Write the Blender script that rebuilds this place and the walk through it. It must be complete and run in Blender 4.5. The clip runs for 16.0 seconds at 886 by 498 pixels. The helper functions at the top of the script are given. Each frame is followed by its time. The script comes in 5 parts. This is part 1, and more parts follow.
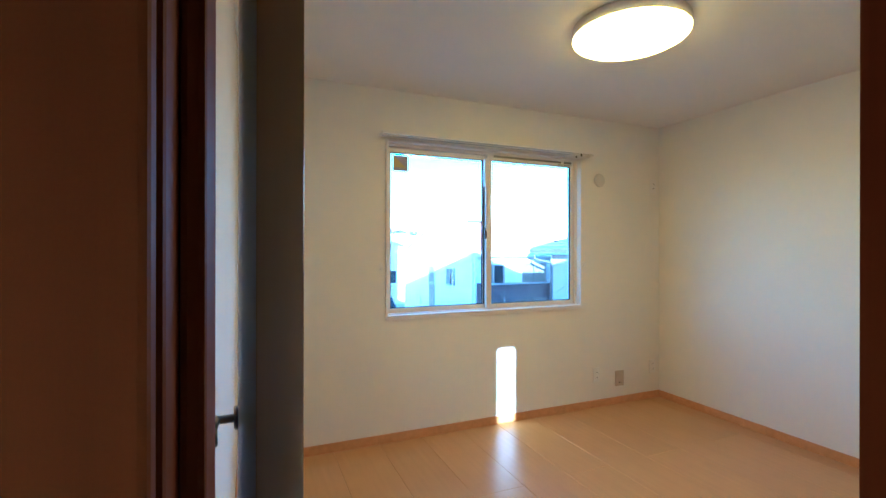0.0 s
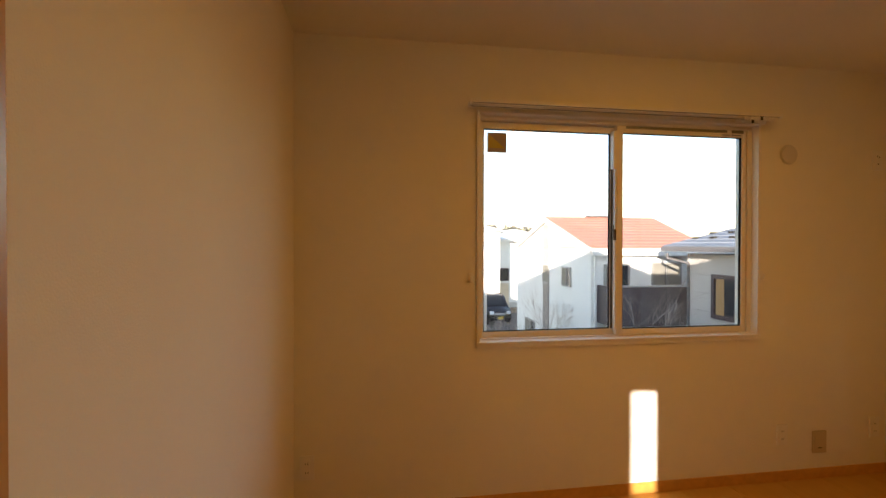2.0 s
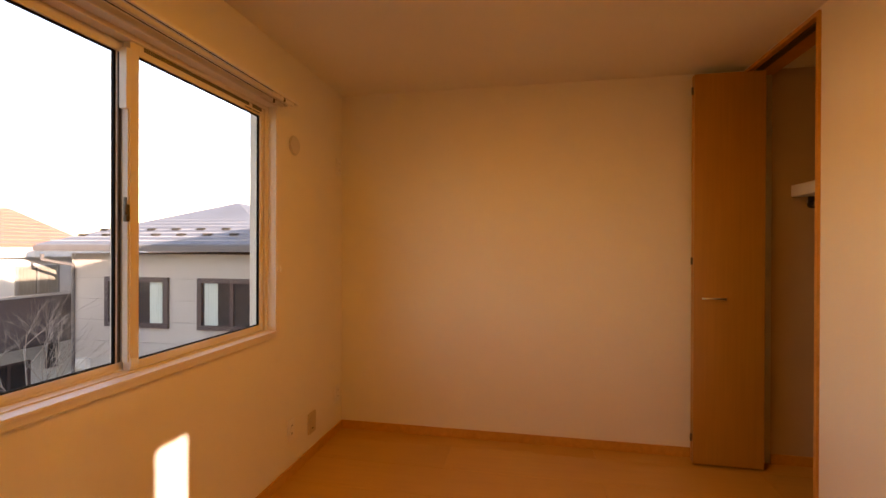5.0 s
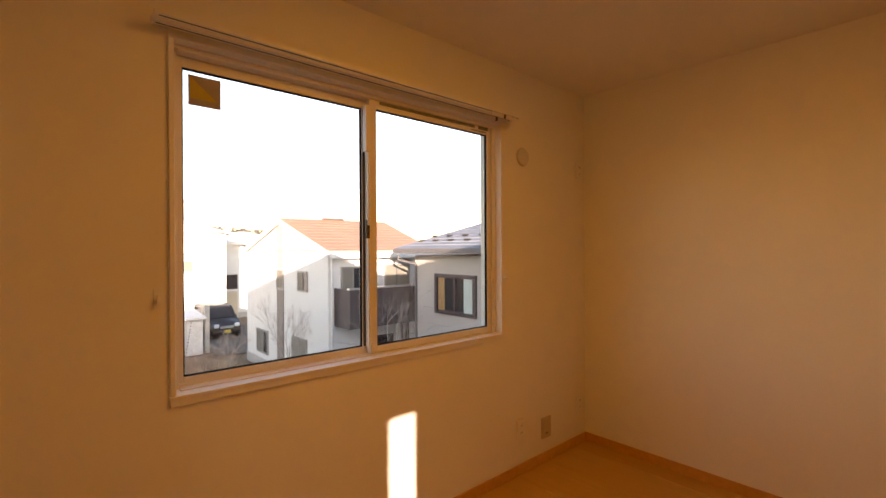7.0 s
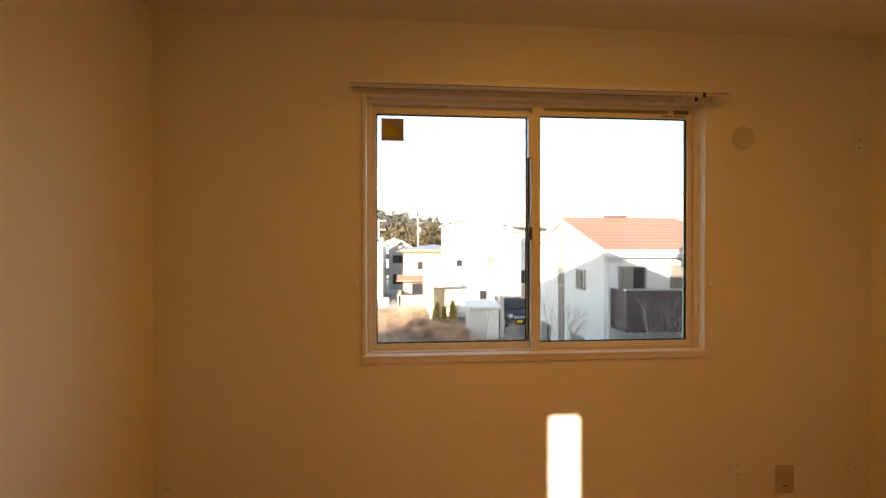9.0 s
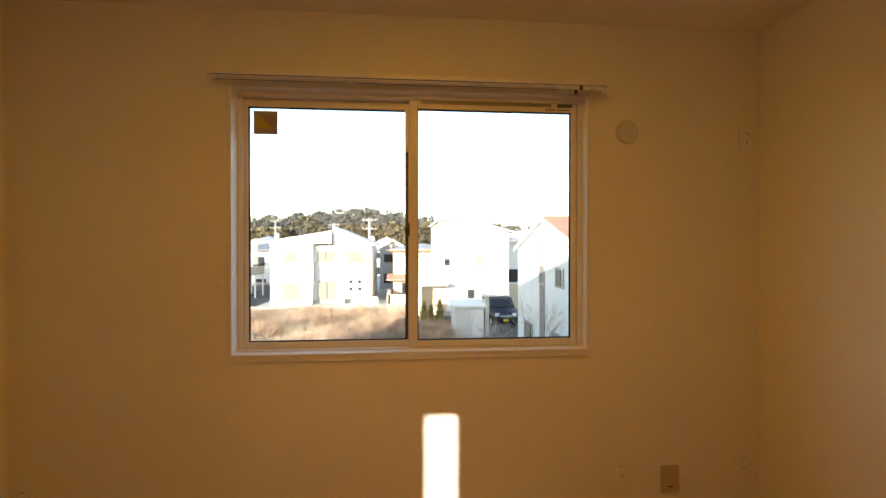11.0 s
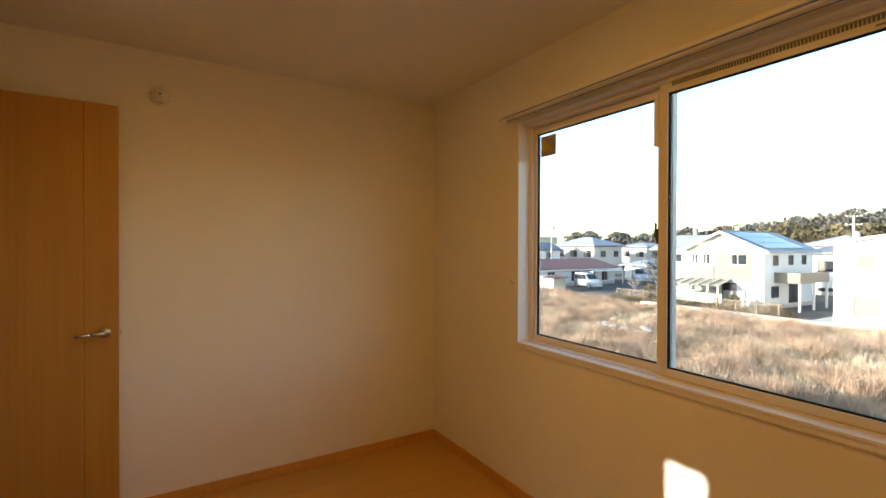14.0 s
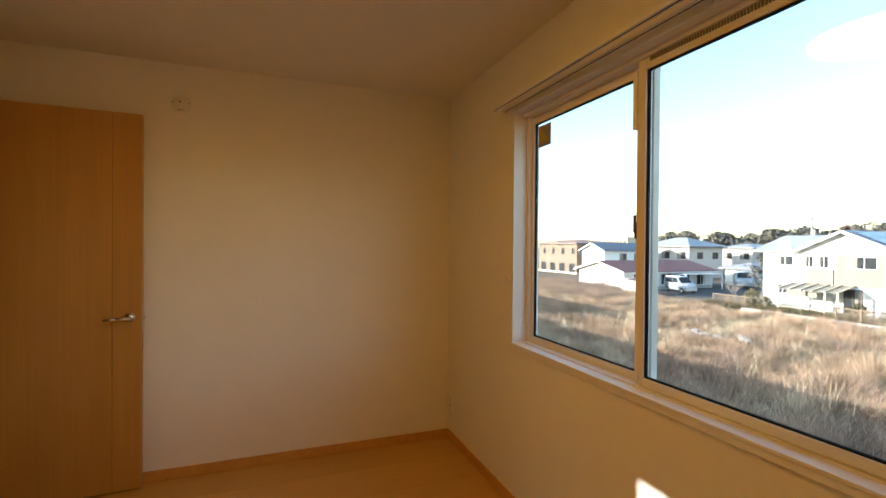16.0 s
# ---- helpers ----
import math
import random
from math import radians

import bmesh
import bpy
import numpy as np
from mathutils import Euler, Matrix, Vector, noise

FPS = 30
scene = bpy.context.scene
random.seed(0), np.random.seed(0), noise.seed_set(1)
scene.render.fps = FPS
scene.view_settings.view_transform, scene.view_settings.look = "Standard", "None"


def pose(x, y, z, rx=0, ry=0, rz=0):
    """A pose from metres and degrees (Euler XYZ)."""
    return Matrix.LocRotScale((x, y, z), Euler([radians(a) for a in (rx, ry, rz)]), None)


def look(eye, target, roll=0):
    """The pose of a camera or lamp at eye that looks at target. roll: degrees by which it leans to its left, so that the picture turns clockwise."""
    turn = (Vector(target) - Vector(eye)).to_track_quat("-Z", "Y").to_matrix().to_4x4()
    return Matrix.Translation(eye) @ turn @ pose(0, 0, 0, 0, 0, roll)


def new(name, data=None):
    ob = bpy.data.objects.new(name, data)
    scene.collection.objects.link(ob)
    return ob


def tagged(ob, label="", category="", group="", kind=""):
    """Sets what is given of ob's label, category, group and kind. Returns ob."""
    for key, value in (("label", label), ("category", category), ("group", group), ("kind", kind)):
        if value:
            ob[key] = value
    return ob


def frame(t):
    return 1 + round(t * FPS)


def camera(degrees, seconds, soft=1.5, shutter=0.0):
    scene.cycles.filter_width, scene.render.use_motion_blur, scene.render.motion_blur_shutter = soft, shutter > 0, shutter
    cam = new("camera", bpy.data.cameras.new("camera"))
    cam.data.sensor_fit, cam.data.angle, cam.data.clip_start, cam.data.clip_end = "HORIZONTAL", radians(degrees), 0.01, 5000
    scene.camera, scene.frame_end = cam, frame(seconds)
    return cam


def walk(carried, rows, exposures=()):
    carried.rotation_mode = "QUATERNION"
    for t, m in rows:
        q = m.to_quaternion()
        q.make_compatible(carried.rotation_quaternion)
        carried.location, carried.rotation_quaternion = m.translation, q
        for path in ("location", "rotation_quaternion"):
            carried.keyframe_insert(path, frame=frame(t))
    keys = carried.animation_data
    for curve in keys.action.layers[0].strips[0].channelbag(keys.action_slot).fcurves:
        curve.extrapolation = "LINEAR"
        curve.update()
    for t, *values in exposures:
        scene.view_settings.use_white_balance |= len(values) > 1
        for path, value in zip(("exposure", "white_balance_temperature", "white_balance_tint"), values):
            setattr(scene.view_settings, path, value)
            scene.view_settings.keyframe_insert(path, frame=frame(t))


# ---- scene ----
cam = camera(88.9, 16.0)
PATH = [
    (0, (0.073, -0.320, 1.316), (0.855, 1.520, 1.316), 0.1),
    (0.3, (0.215, -0.215, 1.306), (0.714, 1.722, 1.306), -0.0),
    (0.5, (0.228, -0.085, 1.314), (0.569, 1.887, 1.317), 0.05),
    (0.7, (0.252, -0.050, 1.322), (0.401, 1.944, 1.329), 0.1),
    (1, (0.289, -0.013, 1.352), (0.262, 1.987, 1.342), 0.2),
    (1.5, (0.319, 0.171, 1.368), (0.202, 2.168, 1.358), 0.0),
    (2, (0.391, 0.361, 1.367), (0.69, 2.338, 1.349), 0.1),
    (2.5, (0.458, 0.55, 1.358), (1.474, 2.272, 1.345), 0.2),
    (3, (0.465, 0.723, 1.357), (2.076, 1.908, 1.35), 0.4),
    (5.5, (0.352, 1.351, 1.302), (2.317, 1.721, 1.297), 0.2),
    (6, (0.42, 1.249, 1.316), (2.356, 1.751, 1.3), 0.0),
    (6.5, (0.548, 1.054, 1.341), (2.163, 2.233, 1.322), -0.2),
    (7, (0.607, 0.93, 1.349), (1.928, 2.432, 1.345), -0.3),
    (7.5, (0.709, 0.825, 1.35), (1.677, 2.575, 1.347), -0.2),
    (8, (0.836, 0.7, 1.362), (1.296, 2.646, 1.361), 0.0),
    (10.5, (1.537, 0.527, 1.353), (1.619, 2.525, 1.34), 0.0),
    (11, (1.684, 0.566, 1.347), (1.861, 2.558, 1.333), -0.0),
    (11.5, (1.866, 0.634, 1.365), (2.052, 2.626, 1.349), -0.0),
    (12, (2.097, 0.682, 1.364), (2.057, 2.681, 1.347), -0.0),
    (12.5, (2.311, 0.73, 1.359), (1.833, 2.672, 1.349), -0.2),
    (13, (2.498, 0.839, 1.356), (1.508, 2.577, 1.348), -0.1),
    (13.5, (2.645, 0.909, 1.374), (1.223, 2.316, 1.367), 0.2),
    (14, (2.821, 1.008, 1.384), (1.112, 2.046, 1.37), 0.2),
    (14.5, (2.925, 1.086, 1.38), (1.099, 1.901, 1.364), 0.4),
    (15, (2.993, 1.203, 1.38), (1.128, 1.926, 1.364), 0.3),
    (15.5, (3.034, 1.307, 1.366), (1.169, 2.029, 1.35), 0.4),
    (16, (2.993, 1.461, 1.364), (1.124, 2.172, 1.348), 0.5),
]

EXPOSURES = [(0.0, 3.38, 3380, 2), (0.3, 2.96, 3600, 1), (0.7, 2.46, 4350, 2), (1.0, 2.2, 5100, 8), (1.5, 2.2, 6100, 14), (2.0, 2.18, 6550, 19), (3.0, 2.2, 7100, 27), (5.5, 2.54, 8150, 37), (6.5, 2.39, 7950, 34), (8.0, 2.16, 7300, 25), (11.0, 2.21, 6500, 14), (13.0, 2.25, 6100, 11), (14.5, 2.33, 6100, 11), (16.0, 2.31, 6020, 10)]
walk(cam, [(t, look(eye, target, roll)) for t, eye, target, roll in PATH], EXPOSURES)

# ---- sun, sky ----
SUN_AZ, SUN_EL = radians(28.8), radians(10.8)          # the way the sunlight travels, east of +y; height of the sun
sun_dir = Vector((-math.sin(SUN_AZ) * math.cos(SUN_EL), -math.cos(SUN_AZ) * math.cos(SUN_EL), math.sin(SUN_EL)))
world = bpy.data.worlds.new("world")
scene.world = world
world.use_nodes = True
sky = world.node_tree.nodes.new("ShaderNodeTexSky")
sky.sky_type, sky.sun_disc = "NISHITA", False
sky.dust_density, sky.ozone_density = 0.55, 1.0
sky.sun_elevation, sky.sun_rotation = SUN_EL, radians(208.8)
world.node_tree.links.new(sky.outputs[0], world.node_tree.nodes["Background"].inputs[0])
world.node_tree.nodes["Background"].inputs[1].default_value = 0.15
sun = new("sun", bpy.data.lights.new("sun", "SUN"))
sun.data.energy, sun.data.angle, sun.data.color = 3.0, radians(0.5), (1.0, 0.89, 0.76)
sun.matrix_world = look(sun_dir * 50, (0, 0, 0))
LAMP = 3.6                                             # radiance of the room's ceiling lamp
LAMP_COLOUR = (1.0, 0.455, 0.03, 1)

# ---- materials ----


def material(name, colour, rough=0.6, metal=0.0, vary=0.12, scale=6.0, bump=0.0, bump_scale=200.0, stretch=(1, 1, 1), grain=None, island=0.0, objvar=0.0, spec=0.5, depth=0.22):
    """A procedural surface: base colour varied at two scales, optional grain, relief and random shift per piece."""
    m = bpy.data.materials.new(name)
    m.use_nodes = True
    n, l = m.node_tree.nodes, m.node_tree.links
    b = n["Principled BSDF"]
    b.inputs["Roughness"].default_value, b.inputs["Metallic"].default_value = rough, metal
    b.inputs["Specular IOR Level"].default_value = spec
    tc = n.new("ShaderNodeTexCoord")
    mp = n.new("ShaderNodeMapping")
    mp.inputs["Scale"].default_value = stretch
    l.new(tc.outputs["Object"], mp.inputs[0])
    big = n.new("ShaderNodeTexNoise")
    big.inputs["Scale"].default_value, big.inputs["Detail"].default_value = scale, 6
    l.new(mp.outputs[0], big.inputs["Vector"])
    ramp = n.new("ShaderNodeMapRange")
    ramp.inputs["From Min"].default_value, ramp.inputs["From Max"].default_value = 0.3, 0.7
    ramp.inputs["To Min"].default_value, ramp.inputs["To Max"].default_value = 1 - vary, 1 + vary
    l.new(big.outputs[0], ramp.inputs[0])
    value = ramp.outputs[0]

    def times(a, node_out, lo, hi):
        r = n.new("ShaderNodeMapRange")
        r.inputs["To Min"].default_value, r.inputs["To Max"].default_value = lo, hi
        l.new(node_out, r.inputs[0])
        k = n.new("ShaderNodeMath")
        k.operation = "MULTIPLY"
        l.new(a, k.inputs[0]), l.new(r.outputs[0], k.inputs[1])
        return k.outputs[0]

    if island:
        value = times(value, n.new("ShaderNodeNewGeometry").outputs["Random Per Island"], 1 - island, 1 + island)
    if objvar:
        value = times(value, n.new("ShaderNodeObjectInfo").outputs["Random"], 1 - objvar, 1 + objvar)
    if grain:
        g = n.new("ShaderNodeTexNoise")
        gm = n.new("ShaderNodeMapping")
        gm.inputs["Scale"].default_value = grain
        l.new(tc.outputs["Object"], gm.inputs[0]), l.new(gm.outputs[0], g.inputs["Vector"])
        g.inputs["Scale"].default_value, g.inputs["Detail"].default_value = 1.0, 5
        value = times(value, g.outputs[0], 1 - depth, 1 + depth)
    mul = n.new("ShaderNodeVectorMath")
    mul.operation = "SCALE"
    mul.inputs[0].default_value = colour[:3]
    l.new(value, mul.inputs["Scale"])
    l.new(mul.outputs[0], b.inputs["Base Color"])
    if bump:
        fine = n.new("ShaderNodeTexNoise")
        fine.inputs["Scale"].default_value, fine.inputs["Detail"].default_value = bump_scale, 3
        l.new(mp.outputs[0], fine.inputs["Vector"])
        bp = n.new("ShaderNodeBump")
        bp.inputs["Strength"].default_value, bp.inputs["Distance"].default_value = bump, 0.002
        l.new(fine.outputs[0], bp.inputs["Height"]), l.new(bp.outputs[0], b.inputs["Normal"])
    return m


def lit(name, colour, strength):
    m = bpy.data.materials.new(name)
    m.use_nodes = True
    b = m.node_tree.nodes["Principled BSDF"]
    b.inputs["Base Color"].default_value = (0.8, 0.8, 0.8, 1)
    b.inputs["Emission Color"].default_value, b.inputs["Emission Strength"].default_value = colour, strength
    return m


def pane_material(name, tint=(0.93, 0.96, 0.95, 1), gloss=1.0):
    m = bpy.data.materials.new(name)
    m.use_nodes = True
    n, l = m.node_tree.nodes, m.node_tree.links
    n.remove(n["Principled BSDF"])
    clear, shine, mix = n.new("ShaderNodeBsdfTransparent"), n.new("ShaderNodeBsdfGlossy"), n.new("ShaderNodeMixShader")
    clear.inputs[0].default_value = tint
    shine.inputs["Roughness"].default_value = 0.0
    facing, power, line = n.new("ShaderNodeLayerWeight"), n.new("ShaderNodeMath"), n.new("ShaderNodeMath")
    power.operation, power.inputs[1].default_value = "POWER", 5.0
    line.operation, line.inputs[1].default_value, line.inputs[2].default_value = "MULTIPLY_ADD", 0.9, 0.035
    l.new(facing.outputs["Facing"], power.inputs[0]), l.new(power.outputs[0], line.inputs[0]), l.new(line.outputs[0], mix.inputs[0])
    l.new(clear.outputs[0], mix.inputs[1]), l.new(shine.outputs[0], mix.inputs[2])
    l.new(mix.outputs[0], n["Material Output"].inputs[0])
    return m


M = {}
M["wallpaper"] = material("wallpaper", (0.80, 0.76, 0.66), 0.85, vary=0.02, scale=1.5, bump=0.35, bump_scale=260)
# tan set midway: a darker lining plus the folding door's shade in the colour
M["lining"] = material("shaded_closet_lining", (0.50, 0.36, 0.23), 0.85, vary=0.05, scale=2, bump=0.3, bump_scale=240)
M["ceiling"] = material("ceiling_paper", (0.80, 0.765, 0.67), 0.9, vary=0.02, scale=1.2, bump=0.3, bump_scale=220)
M["floor"] = material("floor_laminate", (0.52, 0.295, 0.072), 0.32, vary=0.06, scale=2.0, grain=(40, 2.2, 40), depth=0.09, objvar=0.04, bump=0.03, bump_scale=90)
M["gap"] = material("floor_joint", (0.10, 0.055, 0.025), 0.8)
M["door"] = material("door_veneer", (0.45, 0.222, 0.043), 0.33, spec=0.8, vary=0.07, scale=2.5, stretch=(3, 3, 0.5), grain=(70, 70, 1.6), depth=0.15, bump=0.05, bump_scale=120)
M["trim"] = material("trim_wood", (0.56, 0.28, 0.06), 0.42, vary=0.06, scale=3, grain=(30, 30, 30), bump=0.03)
# reddish brown wood, darkened so its colour carries the dim hall's shade
M["jamb"] = material("shaded_jamb_wood", (0.17, 0.042, 0.004), 0.6, vary=0.06, spec=0.04, scale=3, grain=(60, 60, 2), bump=0.03)
M["groove"] = material("groove_dark", (0.12, 0.055, 0.02), 0.6)
M["resin"] = material("window_resin", (0.76, 0.72, 0.66), 0.4, vary=0.02)
M["casing"] = material("casing_white", (0.78, 0.76, 0.72), 0.45, vary=0.02)
M["alu"] = material("aluminium", (0.62, 0.63, 0.64), 0.35, metal=0.9, vary=0.05)
M["gasket"] = material("rubber_black", (0.008, 0.008, 0.009), 0.9, spec=0.1)
M["darkmetal"] = material("dark_metal", (0.10, 0.085, 0.07), 0.4, metal=0.6)
M["steel"] = material("satin_steel", (0.62, 0.60, 0.56), 0.3, metal=1.0, vary=0.05)
# vent cover plastic, duller than the white plastic below
M["vent"] = material("dull_plastic", (0.62, 0.59, 0.53), 0.55, vary=0.03)
M["plastic"] = material("white_plastic", (0.78, 0.76, 0.71), 0.4, vary=0.02)
M["beige"] = material("beige_plastic", (0.52, 0.43, 0.28), 0.45, vary=0.03)
M["slot"] = material("dark_slot", (0.03, 0.025, 0.02), 0.7)
M["grey_vent"] = material("vent_grey", (0.16, 0.15, 0.145), 0.6)
M["sticker"] = material("sticker_brown", (0.34, 0.29, 0.24), 0.5)
M["yellow"] = material("sticker_yellow", (0.48, 0.37, 0.06), 0.5)
M["paper"] = material("label_paper", (0.72, 0.72, 0.72), 0.6)
M["print"] = material("label_print", (0.22, 0.22, 0.25), 0.6)
M["glass"] = pane_material("window_glass")
M["diffuser"] = lit("lamp_diffuser", LAMP_COLOUR, LAMP)
# outside
M["soil"] = material("soil", (0.16, 0.115, 0.075), 0.95, vary=0.35, scale=0.35, bump=0.5, bump_scale=8)
M["grass"] = material("dry_grass", (0.62, 0.49, 0.335), 0.9, vary=0.55, scale=0.9, island=0.4, spec=0.1)
M["brush"] = material("dry_brush", (0.47, 0.32, 0.215), 0.9, vary=0.7, scale=1.3, island=0.4, spec=0.1)
M["dark_brush"] = material("dark_brush", (0.33, 0.235, 0.185), 0.9, vary=0.5, scale=1.3, island=0.4, spec=0.1)
M["asphalt"] = material("asphalt", (0.06, 0.06, 0.062), 0.9, vary=0.2, scale=1.5, bump=0.3, bump_scale=60)
M["concrete"] = material("concrete", (0.48, 0.46, 0.42), 0.85, vary=0.12, scale=2, bump=0.3, bump_scale=40)
M["white_wall"] = material("white_siding", (0.78, 0.77, 0.74), 0.7, vary=0.04, scale=1.2, bump=0.3, bump_scale=30)
M["cream_wall"] = material("cream_siding", (0.62, 0.52, 0.38), 0.75, vary=0.06, scale=1.2, bump=0.3, bump_scale=30)
M["grey_wall"] = material("greige_siding", (0.53, 0.475, 0.43), 0.75, vary=0.06, scale=1.5, objvar=0.03, bump=0.35, bump_scale=40)
M["taupe_wall"] = material("taupe_siding", (0.24, 0.205, 0.165), 0.75, vary=0.06, scale=1.5, bump=0.3, bump_scale=40)
M["red_roof"] = material("red_metal_roof", (0.46, 0.20, 0.13), 0.5, vary=0.10, scale=1.2, bump=0.2)
M["blue_roof"] = material("slate_blue_roof", (0.17, 0.19, 0.225), 0.7, spec=0.25, vary=0.1, scale=1.2)
M["grey_roof"] = material("grey_metal_roof", (0.33, 0.34, 0.37), 0.65, spec=0.3, vary=0.1, scale=1.2)
M["brown_roof"] = material("brown_roof", (0.34, 0.20, 0.15), 0.6, vary=0.12, scale=1.2)
M["maroon_roof"] = material("maroon_roof", (0.15, 0.048, 0.042), 0.55, vary=0.15, scale=0.8)
M["fascia"] = material("fascia_dark", (0.13, 0.12, 0.12), 0.5)
M["white_fascia"] = material("white_fascia", (0.74, 0.72, 0.68), 0.6)
M["bronze"] = material("bronze_sash", (0.075, 0.055, 0.06), 0.45)
M["sash"] = material("pale_sash", (0.30, 0.285, 0.26), 0.45)
M["house_glass"] = material("house_glass", (0.035, 0.04, 0.045), 0.04, vary=0.1, spec=0.2)
M["drape"] = material("green_drape", (0.60, 0.66, 0.60), 0.9, vary=0.1, scale=9, stretch=(6, 6, 0.4))
M["curtain"] = material("beige_curtain", (0.25, 0.232, 0.195), 0.9, vary=0.1, scale=9, stretch=(6, 6, 0.4))
M["ochre"] = material("ochre_curtain", (0.45, 0.27, 0.12), 0.9, vary=0.1, scale=9, stretch=(6, 6, 0.4))
M["balcony"] = material("balcony_brown", (0.095, 0.075, 0.075), 0.55, vary=0.08)
M["strip"] = material("facade_strip", (0.22, 0.19, 0.17), 0.6, vary=0.06)
M["balcony_wood"] = material("weathered_brown_siding", (0.20, 0.155, 0.12), 0.8, vary=0.1)
M["solar"] = material("solar_panel", (0.03, 0.05, 0.09), 0.12, vary=0.1, spec=0.9)
M["car_black"] = material("car_black_paint", (0.012, 0.013, 0.016), 0.15, vary=0.05, spec=0.7)
M["car_silver"] = material("car_silver_paint", (0.52, 0.53, 0.54), 0.3, metal=0.3, vary=0.04)
M["tyre"] = material("tyre", (0.02, 0.02, 0.02), 0.8)
M["plate"] = material("yellow_plate", (0.75, 0.52, 0.03), 0.5)
M["lens"] = material("lamp_lens", (0.75, 0.76, 0.78), 0.1)
M["red_lens"] = material("red_lens", (0.35, 0.02, 0.02), 0.2)
M["bark"] = material("bark", (0.40, 0.34, 0.29), 0.9, vary=0.25, scale=8, bump=0.4, bump_scale=60)
# leaf colour lifted towards grey to stand for distance haze
M["conifer"] = material("hazed_conifer_leaves", (0.135, 0.130, 0.118), 0.9, vary=0.25, scale=0.08, island=0.18, spec=0.1)
M["olive"] = material("olive_leaves", (0.14, 0.118, 0.07), 0.9, vary=0.25, scale=0.1, island=0.2, spec=0.1)
M["twigs"] = material("bare_woods", (0.12, 0.085, 0.07), 0.9, vary=0.25, scale=0.08, island=0.35, spec=0.1)
M["thuja"] = material("thuja_leaves", (0.34, 0.26, 0.07), 0.9, vary=0.2, scale=2, island=0.35, spec=0.1)
M["rock"] = material("rubble", (0.36, 0.34, 0.32), 0.9, vary=0.2, scale=3, bump=0.4, bump_scale=20)
M["shed"] = material("shed_steel", (0.62, 0.61, 0.57), 0.45, vary=0.04)
M["pole"] = material("pole_concrete", (0.36, 0.35, 0.33), 0.8, vary=0.08)
M["wire"] = material("wire", (0.06, 0.06, 0.06), 0.6)
M["snow"] = material("old_snow", (0.80, 0.82, 0.85), 0.7, vary=0.05, scale=3, bump=0.4, bump_scale=10)
M["pale_wood"] = material("pale_wood", (0.55, 0.46, 0.36), 0.7, vary=0.1, scale=4)
M["lattice"] = material("lattice_wood", (0.22, 0.16, 0.11), 0.8, vary=0.15, scale=5)

# ---- small builders ----
ORIGIN = {}


def box(bm, x0, x1, y0, y1, z0, z1, bevel=0.0):
    r = bmesh.ops.create_cube(bm, size=1.0, matrix=Matrix.Translation(((x0 + x1) / 2, (y0 + y1) / 2, (z0 + z1) / 2)) @ Matrix.Diagonal((abs(x1 - x0), abs(y1 - y0), abs(z1 - z0), 1)))
    if bevel:
        es = {e for v in r["verts"] for e in v.link_edges}
        bmesh.ops.bevel(bm, geom=list(es), offset=bevel, segments=2, affect="EDGES", profile=0.6)
    return bm


def boxes(*rows, bevel=0.0):
    bm = bmesh.new()
    for r in rows:
        box(bm, *r, bevel=bevel)
    return bm


def rod(bm, a, b, r0, r1=None, seg=10):
    a, b = Vector(a), Vector(b)
    d = b - a
    m = Matrix.Translation((a + b) / 2) @ d.to_track_quat("Z", "Y").to_matrix().to_4x4()
    bmesh.ops.create_cone(bm, cap_ends=True, segments=seg, radius1=r0, radius2=r0 if r1 is None else r1, depth=d.length, matrix=m)
    return bm


def disc(bm, c, axis, r, h, seg=32, bevel=0.0, r2=None):
    c, axis = Vector(c), Vector(axis).normalized()
    m = Matrix.Translation(c) @ axis.to_track_quat("Z", "Y").to_matrix().to_4x4()
    res = bmesh.ops.create_cone(bm, cap_ends=True, segments=seg, radius1=r, radius2=r if r2 is None else r2, depth=h, matrix=m)
    if bevel:
        es = {e for f in {f for v in res["verts"] for f in v.link_faces} if len(f.verts) > 4 for e in f.edges}
        bmesh.ops.bevel(bm, geom=list(es), offset=bevel, segments=3, affect="EDGES")
    return bm


def poly(bm, pts):
    return bm.faces.new([bm.verts.new(p) for p in pts])


def slab(bm, pts, down):
    """A thick plate: the polygon pts and its copy moved by down, closed around."""
    top = [bm.verts.new(p) for p in pts]
    low = [bm.verts.new(Vector(p) + Vector(down)) for p in pts]
    bm.faces.new(top), bm.faces.new(low[::-1])
    for i in range(len(pts)):
        k = (i + 1) % len(pts)
        bm.faces.new((top[k], top[i], low[i], low[k]))
    return bm


def mesh(name, bm, mat, smooth=False, fix=True):
    me = bpy.data.meshes.new(name)
    if fix:
        bmesh.ops.recalc_face_normals(bm, faces=bm.faces[:])
    bm.to_mesh(me)
    bm.free()
    me.materials.append(mat)
    if smooth:
        me.shade_auto(radians(35)) if hasattr(me, "shade_auto") else [setattr(p, "use_smooth", True) for p in me.polygons]
    return me


def thing(name, origin, label, category, group="", kind=""):
    ob = new(name)
    ob.location = origin
    ORIGIN[ob] = Vector(origin)
    return tagged(ob, label, category, group, kind)


def solid(name, bm, mat, label="", category="", group="", kind="", smooth=False):
    """One mesh that is a whole thing, built in world places."""
    ob = new(name, mesh(name, bm, mat, smooth))
    ORIGIN[ob] = Vector((0, 0, 0))
    return tagged(ob, label, category, group, kind)


